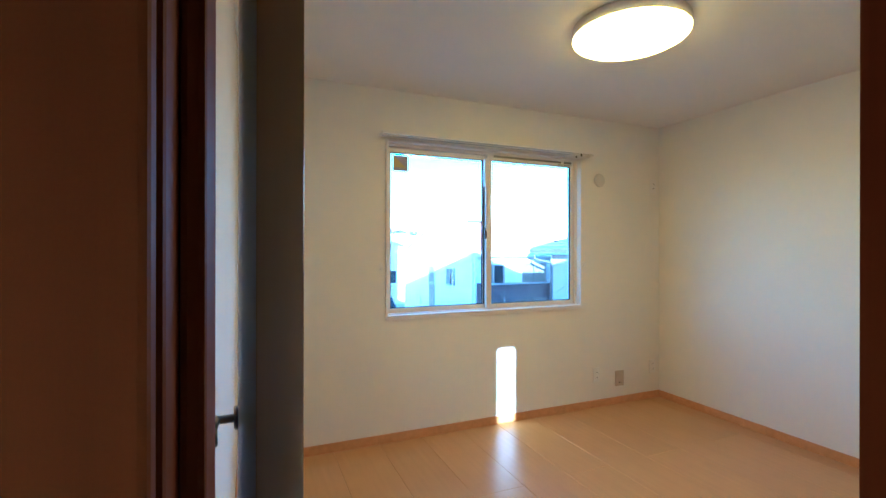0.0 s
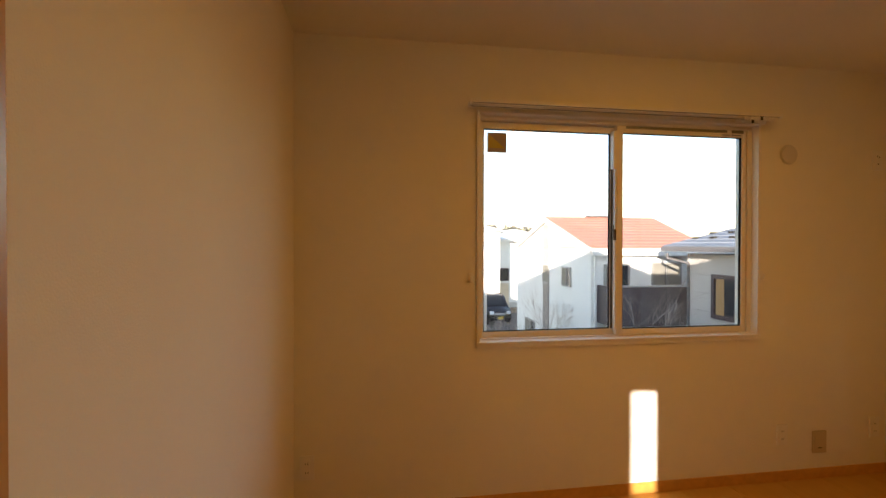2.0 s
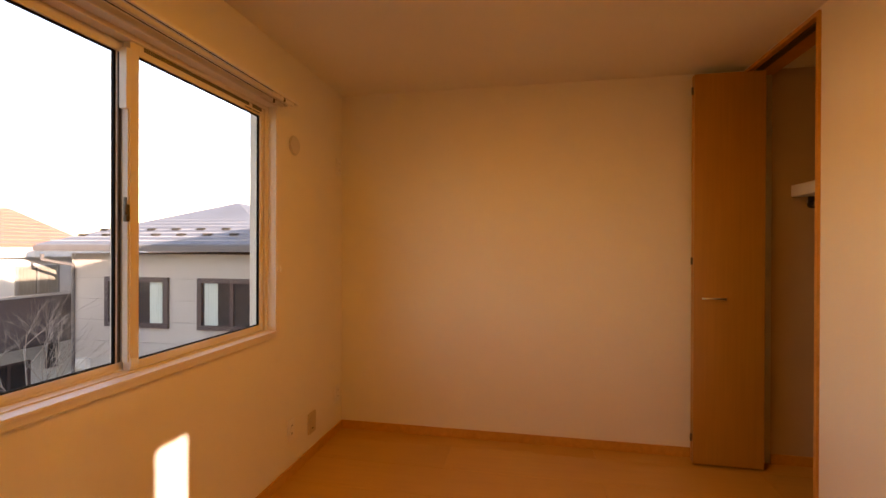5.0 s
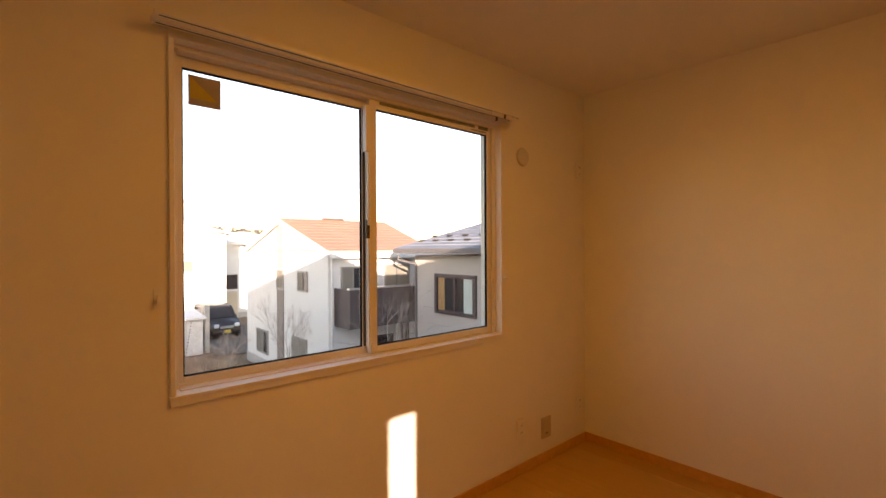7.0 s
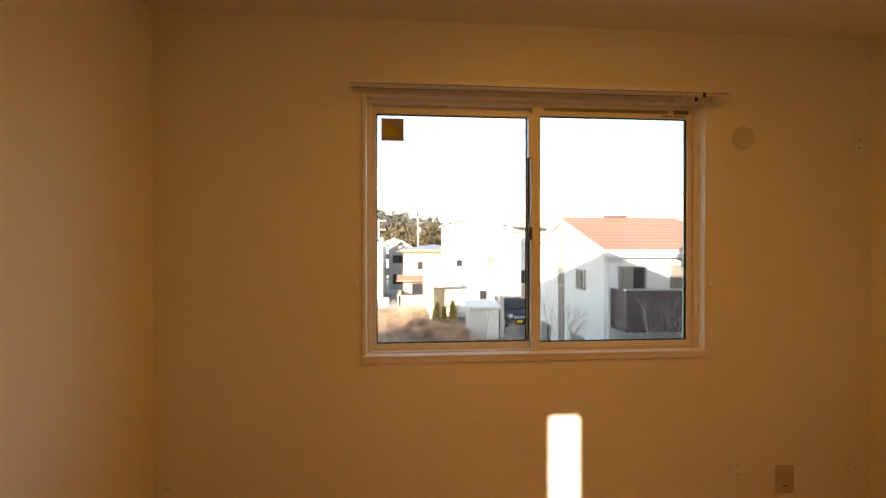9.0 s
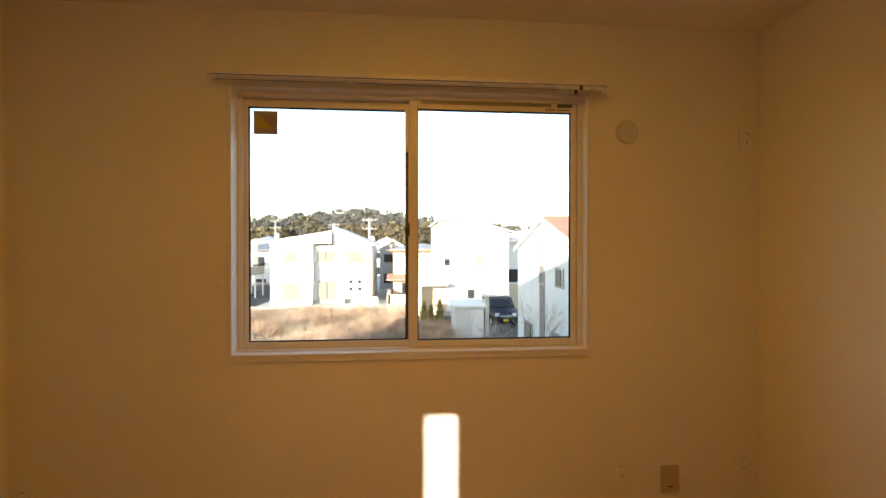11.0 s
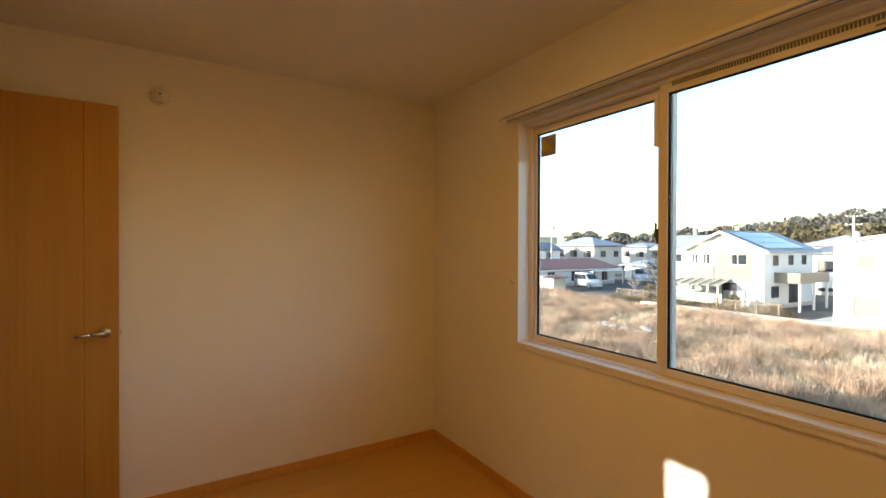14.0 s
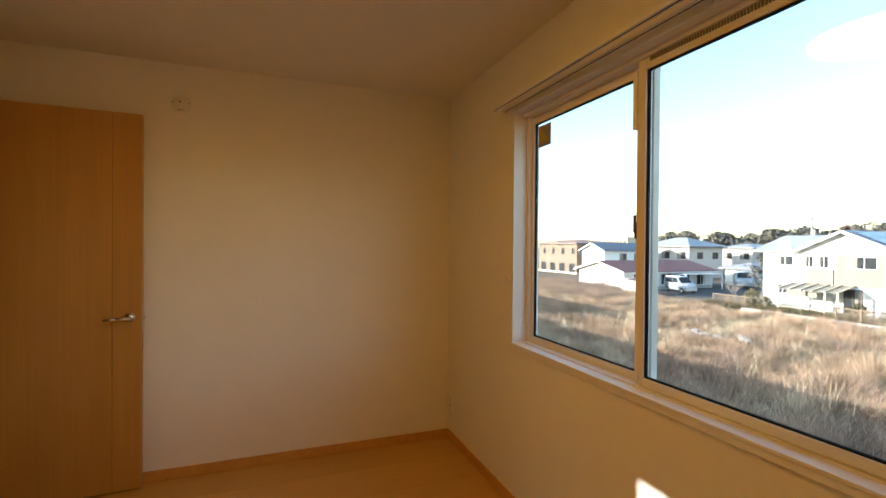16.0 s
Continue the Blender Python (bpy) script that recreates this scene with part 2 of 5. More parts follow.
def part(name, bm, mat, parent, label="", smooth=False):
    """One mesh under a thing or a part; bm is in world places."""
    o = ORIGIN[parent]
    bmesh.ops.translate(bm, verts=bm.verts[:], vec=-o)
    ob = new(name, mesh(name, bm, mat, smooth))
    ob.parent = parent
    ORIGIN[ob] = o
    return tagged(ob, label)


def structure(name, bm, mat, label="", category=""):
    return solid(name, bm, mat, label, category, kind="structure")


# ---- the room ----
W, D, H, S = 3.44, 2.65, 2.40, 0.03       # east wall, window wall, ceiling, south wall
TH = 0.12
DX0, DX1, DZ = 0.046, 0.90, 2.080           # doorway in the south wall
CX0, CX1, CZ = 2.70, W, 2.365         # closet opening in the south wall
OX0, OX1, OZ0, OZ1 = 0.942, 2.537, 0.862, 2.037   # window opening
SB = S - 0.16                             # back of the south wall
HY = -1.30                                # hall's far wall
HX0, HX1 = -1.0, 1.9

structure("wall_north", boxes((-TH, OX0 - 0.014, D, D + TH, -0.15, H), (OX1 + 0.014, W + TH, D, D + TH, -0.15, H), (OX0 - 0.014, OX1 + 0.014, D, D + TH, -0.15, OZ0 - 0.014), (OX0 - 0.014, OX1 + 0.014, D, D + TH, OZ1 + 0.014, H)),
          M["wallpaper"], "white wallpapered wall around a wide sliding window", "wall")
structure("wall_west", boxes((-TH, 0, S, D, -0.15, H)), M["wallpaper"], "white wallpapered wall behind the open door", "wall")
structure("wall_east", boxes((W, W + TH, SB, D, -0.15, H)), M["wallpaper"], "plain white wallpapered wall", "wall")
structure("wall_south", boxes((-TH, DX0 - 0.025, SB, S, -0.15, H), (DX1 + 0.025, CX0 - 0.02, SB, S, -0.15, H), (DX0 - 0.025, DX1 + 0.025, SB, S, DZ + 0.025, H), (CX0 - 0.02, W, SB, S, CZ + 0.015, H)),
          M["wallpaper"], "white wallpapered wall with doorway and closet opening", "wall")
structure("ceiling", boxes((-TH, W + TH, -1.5, D + TH, H, H + 0.12)), M["ceiling"], "plain white papered ceiling", "ceiling")
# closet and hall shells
structure("wall_closet", boxes((2.50, 2.60, -0.70, SB, -0.15, H), (2.50, W + TH, -0.80, -0.70, -0.15, H), (W, W + TH, -0.70, SB, -0.15, H)), M["lining"], "papered inner walls of the closet, tan tone partly painted shade", "wall")
SLIT_X = 1.86 - math.tan(SUN_AZ) * (D - HY)
SLIT_T = 0.585 + math.tan(SUN_EL) / math.cos(SUN_AZ) * (D - HY)
structure("wall_hall", boxes((HX0, SLIT_X - 0.147, HY - 0.14, HY, -0.15, H), (SLIT_X + 0.07, 2.50, HY - 0.14, HY, -0.15, H), (SLIT_X - 0.147, SLIT_X + 0.07, HY - 0.14, HY, SLIT_T, H), (SLIT_X - 0.147, SLIT_X + 0.07, HY - 0.14, HY, -0.15, 0.86),
                             (HX0 - 0.1, HX0, HY - 0.14, SB, -0.15, H), (HX1, HX1 + 0.1, HY, SB, -0.15, H), (HX0 - 0.1, -TH, SB, SB + 0.1, -0.15, H)),
          M["wallpaper"], "white wallpapered hall walls with a slit window", "wall")
structure("ceiling_hall", boxes((HX0 - 0.1, -TH, HY - 0.14, SB + 0.1, H, H + 0.1)), M["ceiling"], "white hall ceiling", "ceiling")
floor = structure("floor", boxes((HX0 - 0.1, W + TH, HY - 0.14, D + TH, -0.14, -0.004)), M["gap"], "light maple laminate floor boards", "floor")
structure("baseboard_north", boxes((0.0, W, D - 0.009, D, 0, 0.06), bevel=0.002), M["trim"], "light brown wooden baseboard", "baseboard")
structure("baseboard_east", boxes((W - 0.009, W, S, D - 0.009, 0, 0.06), bevel=0.002), M["trim"], "light brown wooden baseboard", "baseboard")
structure("baseboard_west", boxes((0, 0.009, S, D - 0.009, 0, 0.06), bevel=0.002), M["trim"], "light brown wooden baseboard", "baseboard")
structure("baseboard_south", boxes((DX1 + 0.04, CX0 - 0.03, S, S + 0.009, 0, 0.06), bevel=0.002), M["trim"], "light brown wooden baseboard", "baseboard")
structure("baseboard_closet", boxes((W - 0.009, W, -0.70, SB, 0, 0.06), (2.60, W - 0.009, -0.70, -0.691, 0, 0.06), bevel=0.002), M["trim"], "light brown baseboard inside the closet", "baseboard")
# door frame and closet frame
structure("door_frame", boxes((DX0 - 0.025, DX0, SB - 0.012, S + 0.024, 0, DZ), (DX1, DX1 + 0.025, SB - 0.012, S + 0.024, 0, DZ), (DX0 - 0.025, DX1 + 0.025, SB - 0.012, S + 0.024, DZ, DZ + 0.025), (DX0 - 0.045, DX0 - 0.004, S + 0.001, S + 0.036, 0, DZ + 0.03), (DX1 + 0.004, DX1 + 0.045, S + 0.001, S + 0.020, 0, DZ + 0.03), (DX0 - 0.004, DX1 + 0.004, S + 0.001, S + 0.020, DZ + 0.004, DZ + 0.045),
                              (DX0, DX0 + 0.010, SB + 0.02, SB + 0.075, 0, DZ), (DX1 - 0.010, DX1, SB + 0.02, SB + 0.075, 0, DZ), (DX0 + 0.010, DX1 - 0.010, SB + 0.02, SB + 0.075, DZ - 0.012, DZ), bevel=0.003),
          M["jamb"], "reddish brown wooden door frame, darkened for the hall's shade", "door frame")
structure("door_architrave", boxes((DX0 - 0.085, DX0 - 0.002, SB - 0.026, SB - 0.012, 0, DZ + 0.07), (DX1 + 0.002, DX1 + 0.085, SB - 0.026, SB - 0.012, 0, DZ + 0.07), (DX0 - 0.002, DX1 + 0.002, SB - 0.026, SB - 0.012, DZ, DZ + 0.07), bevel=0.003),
          M["jamb"], "reddish brown wooden architrave on the hall side, darkened for shade", "door frame")
structure("closet_frame", boxes((CX0 - 0.02, CX0, SB - 0.005, S + 0.012, 0, CZ), (CX0 - 0.02, CX1, SB - 0.005, S + 0.012, CZ, CZ + 0.02), bevel=0.002),
          M["trim"], "orange-brown wooden frame round the closet", "door frame")
structure("trim_closet_track", boxes((CX0, CX1, S - 0.055, S - 0.02, CZ - 0.012, CZ)), M["darkmetal"], "dark metal folding-door track", "track")

# ---- window ----
win = thing("window_1", ((OX0 + OX1) / 2, D, OZ0), "white two-pane sliding window with black gaskets", "window", kind="structure")
c, e_ = 0.030, 0.013                      # width of the casing, and how far it stands back from the frame
part("casing", boxes((OX0 - c, OX0 - e_, D - 0.014, D + 0.10, OZ0, OZ1 + e_), (OX1 + e_, OX1 + c, D - 0.014, D + 0.10, OZ0, OZ1 + e_), (OX0 - c, OX1 + c, D - 0.014, D + 0.10, OZ1 + e_, OZ1 + 0.026), bevel=0.003), M["casing"], win)
part("reveal", boxes((OX0 - e_, OX0, D + 0.064, D + 0.10, OZ0, OZ1), (OX1, OX1 + e_, D + 0.034, D + 0.10, OZ0, OZ1), (OX0 - e_, OX1 + e_, D + 0.034, D + 0.10, OZ1, OZ1 + e_), bevel=0.002), M["resin"], win, "pale inner edge of the window frame")
part("window_sill", boxes((OX0 - c - 0.002, OX1 + c + 0.002, D - 0.020, D + 0.10, OZ0 - 0.010, OZ0 + 0.001), (OX0 - c, OX1 + c, D - 0.014, D + 0.02, OZ0 - 0.034, OZ0 - 0.010), bevel=0.0025), M["casing"], win, "white moulded sill board")
part("outer_frame", boxes((OX0, OX0 + 0.010, D + 0.066, D + 0.124, OZ0, OZ1), (OX1 - 0.012, OX1, D + 0.034, D + 0.124, OZ0, OZ1), (OX0 + 0.010, OX1 - 0.012, D + 0.034, D + 0.124, OZ1 - 0.005, OZ1), (OX0 + 0.010, OX1 - 0.012, D + 0.034, D + 0.124, OZ0, OZ0 + 0.006),
                          (OX0 + 0.010, OX1 - 0.012, D + 0.076, D + 0.080, OZ0 + 0.006, OZ0 + 0.016), bevel=0.0012), M["resin"], win)


def sash(x0, x1, y0, y1, stile_l, stile_r, low, high):
    """A sliding sash: frame, gasket ring and pane. low, high: edges of the glass."""
    z0, z1 = OZ0 + 0.007, OZ1 - 0.006
    s = part("sash", boxes((x0, x0 + stile_l, y0, y1, z0, z1), (x1 - stile_r, x1, y0, y1, z0, z1), (x0 + stile_l, x1 - stile_r, y0, y1, z0, low), (x0 + stile_l, x1 - stile_r, y0, y1, high, z1), bevel=0.003), M["resin"], win)
    g0, g1, gy = x0 + stile_l, x1 - stile_r, (y0 + y1) / 2
    k = 0.0045
    part("gasket", boxes((g0, g0 + k, gy - 0.008, gy + 0.004, low, high), (g1 - k, g1, gy - 0.008, gy + 0.004, low, high), (g0 + k, g1 - k, gy - 0.008, gy + 0.004, low, low + k), (g0 + k, g1 - k, gy - 0.008, gy + 0.004, high - k, high)), M["gasket"], s)
    p = part("pane", boxes((g0 + k, g1 - k, gy - 0.003, gy - 0.001, low + k, high - k)), M["glass"], s)
    p.visible_shadow = False
    return s


right_sash = sash(1.716, OX1 - 0.014, D + 0.044, D + 0.074, 0.037, 0.027, 0.900, 1.991)
left_sash = sash(OX0 + 0.011, 1.752, D + 0.082, D + 0.112, 0.017, 0.052, 0.897, 1.994)
part("stile_cover", boxes((1.7005, 1.7120, D + 0.0795, D + 0.0818, 0.900, 1.990)), M["darkmetal"], left_sash, "dark metal meeting stile")
part("vent_grille", boxes(*[(1.772 + i * 0.0098, 1.7775 + i * 0.0098, D + 0.0405, D + 0.0440, 2.014, 2.029) for i in range(64)]), M["grey_vent"], right_sash, "dark slotted ventilation grille")
part("vent_slider", boxes((2.426, 2.500, D + 0.0390, D + 0.0440, 2.013, 2.030), bevel=0.001), M["grey_vent"], right_sash)
part("printed_label", boxes((2.366, 2.418, D + 0.0425, D + 0.0440, 1.999, 2.005), (2.434, 2.488, D + 0.0425, D + 0.0440, 1.999, 2.005), (2.428, 2.433, D + 0.0425, D + 0.0440, 1.997, 2.007)), M["print"], right_sash)
part("stile_strip", boxes((1.696, 1.716, D + 0.0400, D + 0.0700, 1.790, 2.000), bevel=0.001), M["casing"], right_sash, "white upper draught block")
part("stile_edge", boxes((1.710, 1.716, D + 0.0480, D + 0.0720, 0.90, 1.790)), M["resin"], right_sash)
crescent = bmesh.new()
box(crescent, 1.702, 1.717, D + 0.046, D + 0.060, 1.395, 1.455, bevel=0.002)
disc(crescent, (1.706, D + 0.048, 1.425), (0, 1, 0), 0.010, 0.008, 20, 0.002)
box(crescent, 1.698, 1.704, D + 0.044, D + 0.054, 1.425, 1.480, bevel=0.002)
part("crescent_lock", crescent, M["darkmetal"], right_sash, "dark bronze crescent lock", True)
part("paper_label", boxes((1.716, 1.738, D + 0.0425, D + 0.0440, 1.535, 1.575)), M["paper"], right_sash, "small printed white label")
part("corner_block", boxes((1.715, 1.735, D + 0.0380, D + 0.0440, 0.885, 0.915), bevel=0.001), M["resin"], right_sash)
stick = solid("sticker", boxes((0.992, 1.100, D + 0.0925, D + 0.0945, 1.868, 1.976)), M["sticker"], "brown square film sticker with a yellow triangle on the glass", "sticker")
tri = bmesh.new()
slab(tri, [(0.998, D + 0.0918, 1.892), (1.090, D + 0.0918, 1.892), (0.998, D + 0.0918, 1.970)], (0, 0.0006, 0))
part("triangle", tri, M["yellow"], stick, "faded yellow triangle")

# curtain rails with runners
rail = thing("curtain_rail", (1.735, D, 2.10), "white double curtain rail above the window", "curtain rail")
for y in (D - 0.095, D - 0.035):
    part("rail", boxes((0.866, 2.606, y - 0.013, y - 0.0028, 2.074, 2.090), (0.866, 2.606, y + 0.0028, y + 0.013, 2.074, 2.090), (0.866, 2.606, y - 0.0026, y + 0.0026, 2.084, 2.090), bevel=0.0008), M["plastic"], rail)
    part("slot", boxes((0.874, 2.598, y - 0.0027, y + 0.0027, 2.0735, 2.0835)), M["slot"], rail, "dark open slot of the rail")
    for x in (0.860, 2.604):
        part("end_cap", boxes((x, x + 0.008, y - 0.013, y + 0.013, 2.068, 2.091), bevel=0.002), M["plastic"], rail)
    for i in range(12):
        rm = bmesh.new()
        box(rm, 2.385 + i * 0.0165, 2.396 + i * 0.0165, y - 0.005, y + 0.005, 2.054, 2.073, bevel=0.002)
        part("runner", rm, M["plastic"] if i != 6 else M["darkmetal"], rail)
for x in (1.35, 2.03, 0.90, 2.57):
    part("bracket", boxes((x - 0.009, x + 0.009, D - 0.108, D, 2.090, 2.095), (x - 0.014, x + 0.014, D - 0.004, D, 2.072, 2.122), bevel=0.001), M["casing"], rail)
for x in (0.880, 2.580):
    hook = solid("tassel_hook", boxes((x - 0.013, x + 0.013, D - 0.005, D, 1.170, 1.222), (x - 0.006, x + 0.006, D - 0.026, D - 0.005, 1.176, 1.186), (x - 0.006, x + 0.006, D - 0.028, D - 0.020, 1.176, 1.205), bevel=0.002), M["plastic"], "small white curtain tieback hook on the wall", "hook", "tieback hooks")

# vent cover, sockets
vent = thing("vent_cover", (2.755, D, 1.892), "round white ventilation cover on the wall", "vent")
part("ring", disc(bmesh.new(), (2.755, D - 0.003, 1.892), (0, 1, 0), 0.057, 0.006, 48, 0.002), M["vent"], vent)
part("cap", disc(bmesh.new(), (2.755, D - 0.009, 1.892), (0, 1, 0), 0.052, 0.006, 48, 0.002), M["vent"], vent)


def socket(x, z, w, h, mat, label, slots):
    ob = thing("socket", (x, D, z), label, "socket", "wall sockets")
    part("plate", boxes((x - w / 2, x + w / 2, D - 0.008, D, z - h / 2, z + h / 2), bevel=0.0025), mat, ob)
    part("insert", boxes((x - 0.014, x + 0.014, D - 0.011, D - 0.008, z - h * 0.36, z + h * 0.36), bevel=0.001), mat, ob)
    for dx, dz, a, b in slots:
        part("slot", boxes((x + dx - a / 2, x + dx + a / 2, D - 0.0118, D - 0.011, z + dz - b / 2, z + dz + b / 2)), M["slot"], ob)
    return ob


pair = [(-0.006, 0.022, 0.002, 0.010), (0.006, 0.022, 0.002, 0.010), (-0.006, -0.022, 0.002, 0.010), (0.006, -0.022, 0.002, 0.010)]
socket(2.725, 0.270, 0.070, 0.120, M["plastic"], "white double wall socket near the floor", pair)
socket(3.355, 0.280, 0.070, 0.120, M["plastic"], "white double wall socket in the corner", pair)
socket(0.062, 0.270, 0.070, 0.120, M["plastic"], "white double wall socket beside the corner", pair)
socket(3.360, 1.875, 0.070, 0.120, M["plastic"], "white air-conditioner socket high on the wall", [(-0.006, 0.024, 0.003, 0.010), (0.006, 0.018, 0.006, 0.006), (0.0, -0.022, 0.008, 0.006)])
aerial = thing("aerial_socket", (2.975, D, 0.215), "beige covered aerial socket near the floor", "socket")
part("plate", boxes((2.929, 3.021, D - 0.010, D, 0.150, 0.280), bevel=0.004), M["beige"], aerial)
part("lid", boxes((2.937, 3.013, D - 0.014, D - 0.010, 0.200, 0.274), bevel=0.002), M["beige"], aerial)
part("slot", boxes((2.963, 2.987, D - 0.0112, D - 0.010, 0.178, 0.183)), M["slot"], aerial)

# smoke alarm on the west wall
alarm = thing("smoke_alarm", (0, 0.97, 2.168), "round white smoke alarm on the wall", "smoke alarm")
part("base", disc(bmesh.new(), (0.008, 0.97, 2.168), (1, 0, 0), 0.052, 0.016, 40, 0.004), M["plastic"], alarm, smooth=True)
part("cap", disc(bmesh.new(), (0.026, 0.97, 2.172), (1, 0, 0), 0.030, 0.020, 32, 0.006), M["plastic"], alarm, smooth=True)
part("button", disc(bmesh.new(), (0.0368, 0.97, 2.172), (1, 0, 0), 0.005, 0.003, 16), M["slot"], alarm)
for y0, y1, z0, z1 in ((0.958, 0.982, 2.130, 2.133), (0.927, 0.931, 2.170, 2.176), (1.009, 1.013, 2.170, 2.176)):
    part("sounder_slot", boxes((0.0160, 0.0185, y0, y1, z0, z1)), M["slot"], alarm)

# ceiling lamp
lamp = thing("ceiling_lamp", (1.76, 1.34, H), "round white glowing ceiling lamp, switched on", "ceiling lamp")
part("base", disc(bmesh.new(), (1.76, 1.34, H - 0.028), (0, 0, 1), 0.268, 0.056, 64, 0.005), M["plastic"], lamp, smooth=True)
shade = bmesh.new()
bmesh.ops.create_uvsphere(shade, u_segments=64, v_segments=24, radius=1.0, matrix=Matrix.Translation((1.76, 1.34, H - 0.052)) @ Matrix.Diagonal((0.268, 0.268, 0.048, 1)))
bmesh.ops.delete(shade, geom=[v for v in shade.verts if v.co.z > H - 0.0515], context="VERTS")
part("shade", shade, M["diffuser"], lamp, "glowing white diffuser", True)

# ---- room door, wide open ----
DW, DT, DH = 0.738, 0.036, 2.058
door = thing("door", (0, 0, 0), "orange-brown wood-veneer door standing wide open", "door")
leaf = part("leaf", boxes((-DT / 2, DT / 2, 0, DW - 0.137, 0, DH), (-DT / 2, DT / 2, DW - 0.135, DW, 0, DH), bevel=0.0012), M["door"], door)
part("groove", boxes((-DT / 2 + 0.003, DT / 2 - 0.003, DW - 0.138, DW - 0.134, 0.001, DH - 0.001)), M["groove"], door, "dark vertical inlay line")
part("latch_plate", boxes((-0.011, 0.011, DW, DW + 0.0015, 0.86, 1.02)), M["steel"], door, "steel latch plate")
part("latch", boxes((-0.006, 0.006, DW + 0.0015, DW + 0.012, 0.93, 0.95), bevel=0.002), M["steel"], door)
for s_ in (1, -1):
    lever = bmesh.new()
    disc(lever, (s_ * (DT / 2 + 0.004), DW - 0.055, 0.945), (1, 0, 0), 0.025, 0.008, 32, 0.002)
    rod(lever, (s_ * (DT / 2 + 0.006), DW - 0.055, 0.945), (s_ * (DT / 2 + 0.045), DW - 0.055, 0.945), 0.009, 0.009, 16)
    rod(lever, (s_ * (DT / 2 + 0.043), DW - 0.050, 0.945), (s_ * (DT / 2 + 0.047), DW - 0.110, 0.945), 0.0095, 0.0085, 16)
    rod(lever, (s_ * (DT / 2 + 0.047), DW - 0.110, 0.945), (s_ * (DT / 2 + 0.042), DW - 0.168, 0.939), 0.0085, 0.006, 16)
    part("lever_handle", lever, M["steel"], door, "satin steel lever handle", True)
for z in (0.24, 1.80):
    part("hinge", rod(boxes((DT / 2 - 0.001, DT / 2 + 0.0015, -0.004, 0.016, z, z + 0.10)), (DT / 2 + 0.002, -0.005, z), (DT / 2 + 0.002, -0.005, z + 0.10), 0.005, 0.005, 12), M["darkmetal"], door)
part("door_bottom_seal", boxes((-0.006, 0.006, 0.01, DW - 0.01, -0.006, 0.0)), M["gasket"], door)
door.matrix_world = pose(0.0945, S + 0.029, 0.010, 0, 0, 2.4)

# ---- closet: folding door, shelf, pipe ----
fold = thing("closet_folding_door", (3.36, S, 0), "orange-brown wooden folding closet door, folded open", "closet door")
for name_, x0, x1 in (("front_panel", 3.318, 3.340), ("back_panel", 3.346, 3.368)):
    part(name_, boxes((x0, x1, S - 0.072, 0.343, 0.012, CZ - 0.010), bevel=0.0015), M["door"], fold)
grip = bmesh.new()
rod(grip, (3.294, 0.173, 1.010), (3.294, 0.303, 1.010), 0.006, 0.006, 14)
for y in (0.183, 0.293):
    rod(grip, (3.318, y, 1.010), (3.294, y, 1.010), 0.005, 0.005, 10)
part("handle", grip, M["steel"], fold, "satin metal bar handle", True)
for z in (0.14, 1.21, 2.24):
    part("hinge", boxes((3.336, 3.350, 0.3425, 0.352, z, z + 0.045), bevel=0.002), M["darkmetal"], fold, "dark folding hinge")
part("top_pivot", rod(bmesh.new(), (3.357, -0.045 + S, CZ - 0.012), (3.357, -0.045 + S, CZ + 0.002), 0.006), M["darkmetal"], fold)
shelf = thing("closet_shelf", (3.0, -0.4, 1.66), "white closet shelf with a hanging pipe beneath", "shelf")
part("board", boxes((2.60, W, -0.699, -0.235, 1.622, 1.690), bevel=0.002), M["plastic"], shelf)
part("pipe", rod(bmesh.new(), (2.60, -0.34, 1.575), (W, -0.34, 1.575), 0.014, 0.014, 20), M["darkmetal"], shelf, "dark hanging pipe", True)
for x in (3.425, 3.02):
    part("pipe_bracket", rod(boxes((x - 0.006, x + 0.006, -0.36, -0.32, 1.575, 1.622)), (x - 0.008, -0.34, 1.575), (x + 0.008, -0.34, 1.575), 0.024, 0.024, 20), M["darkmetal"], shelf)

# ---- outside ----
G = -3.0


def ring(face, at, u0, u1, z0, z1, w, d):
    """Four bars of a window frame on a facade, standing d proud of it."""
    rows = ((u0, u1, z0, z0 + w), (u0, u1, z1 - w, z1), (u0, u0 + w, z0 + w, z1 - w), (u1 - w, u1, z0 + w, z1 - w))
    return [on(face, at, a, b, p, q, -d, 0.02) for a, b, p, q in rows]


def on(face, at, u0, u1, z0, z1, d0, d1):
    """A box on a facade; d0, d1: from proud (negative) to sunk."""
    if face == "S":
        return (u0, u1, at + d0, at + d1, z0, z1)
    if face == "W":
        return (at + d0, at + d1, u0, u1, z0, z1)
    return (at - d1, at - d0, u0, u1, z0, z1)          # "E"


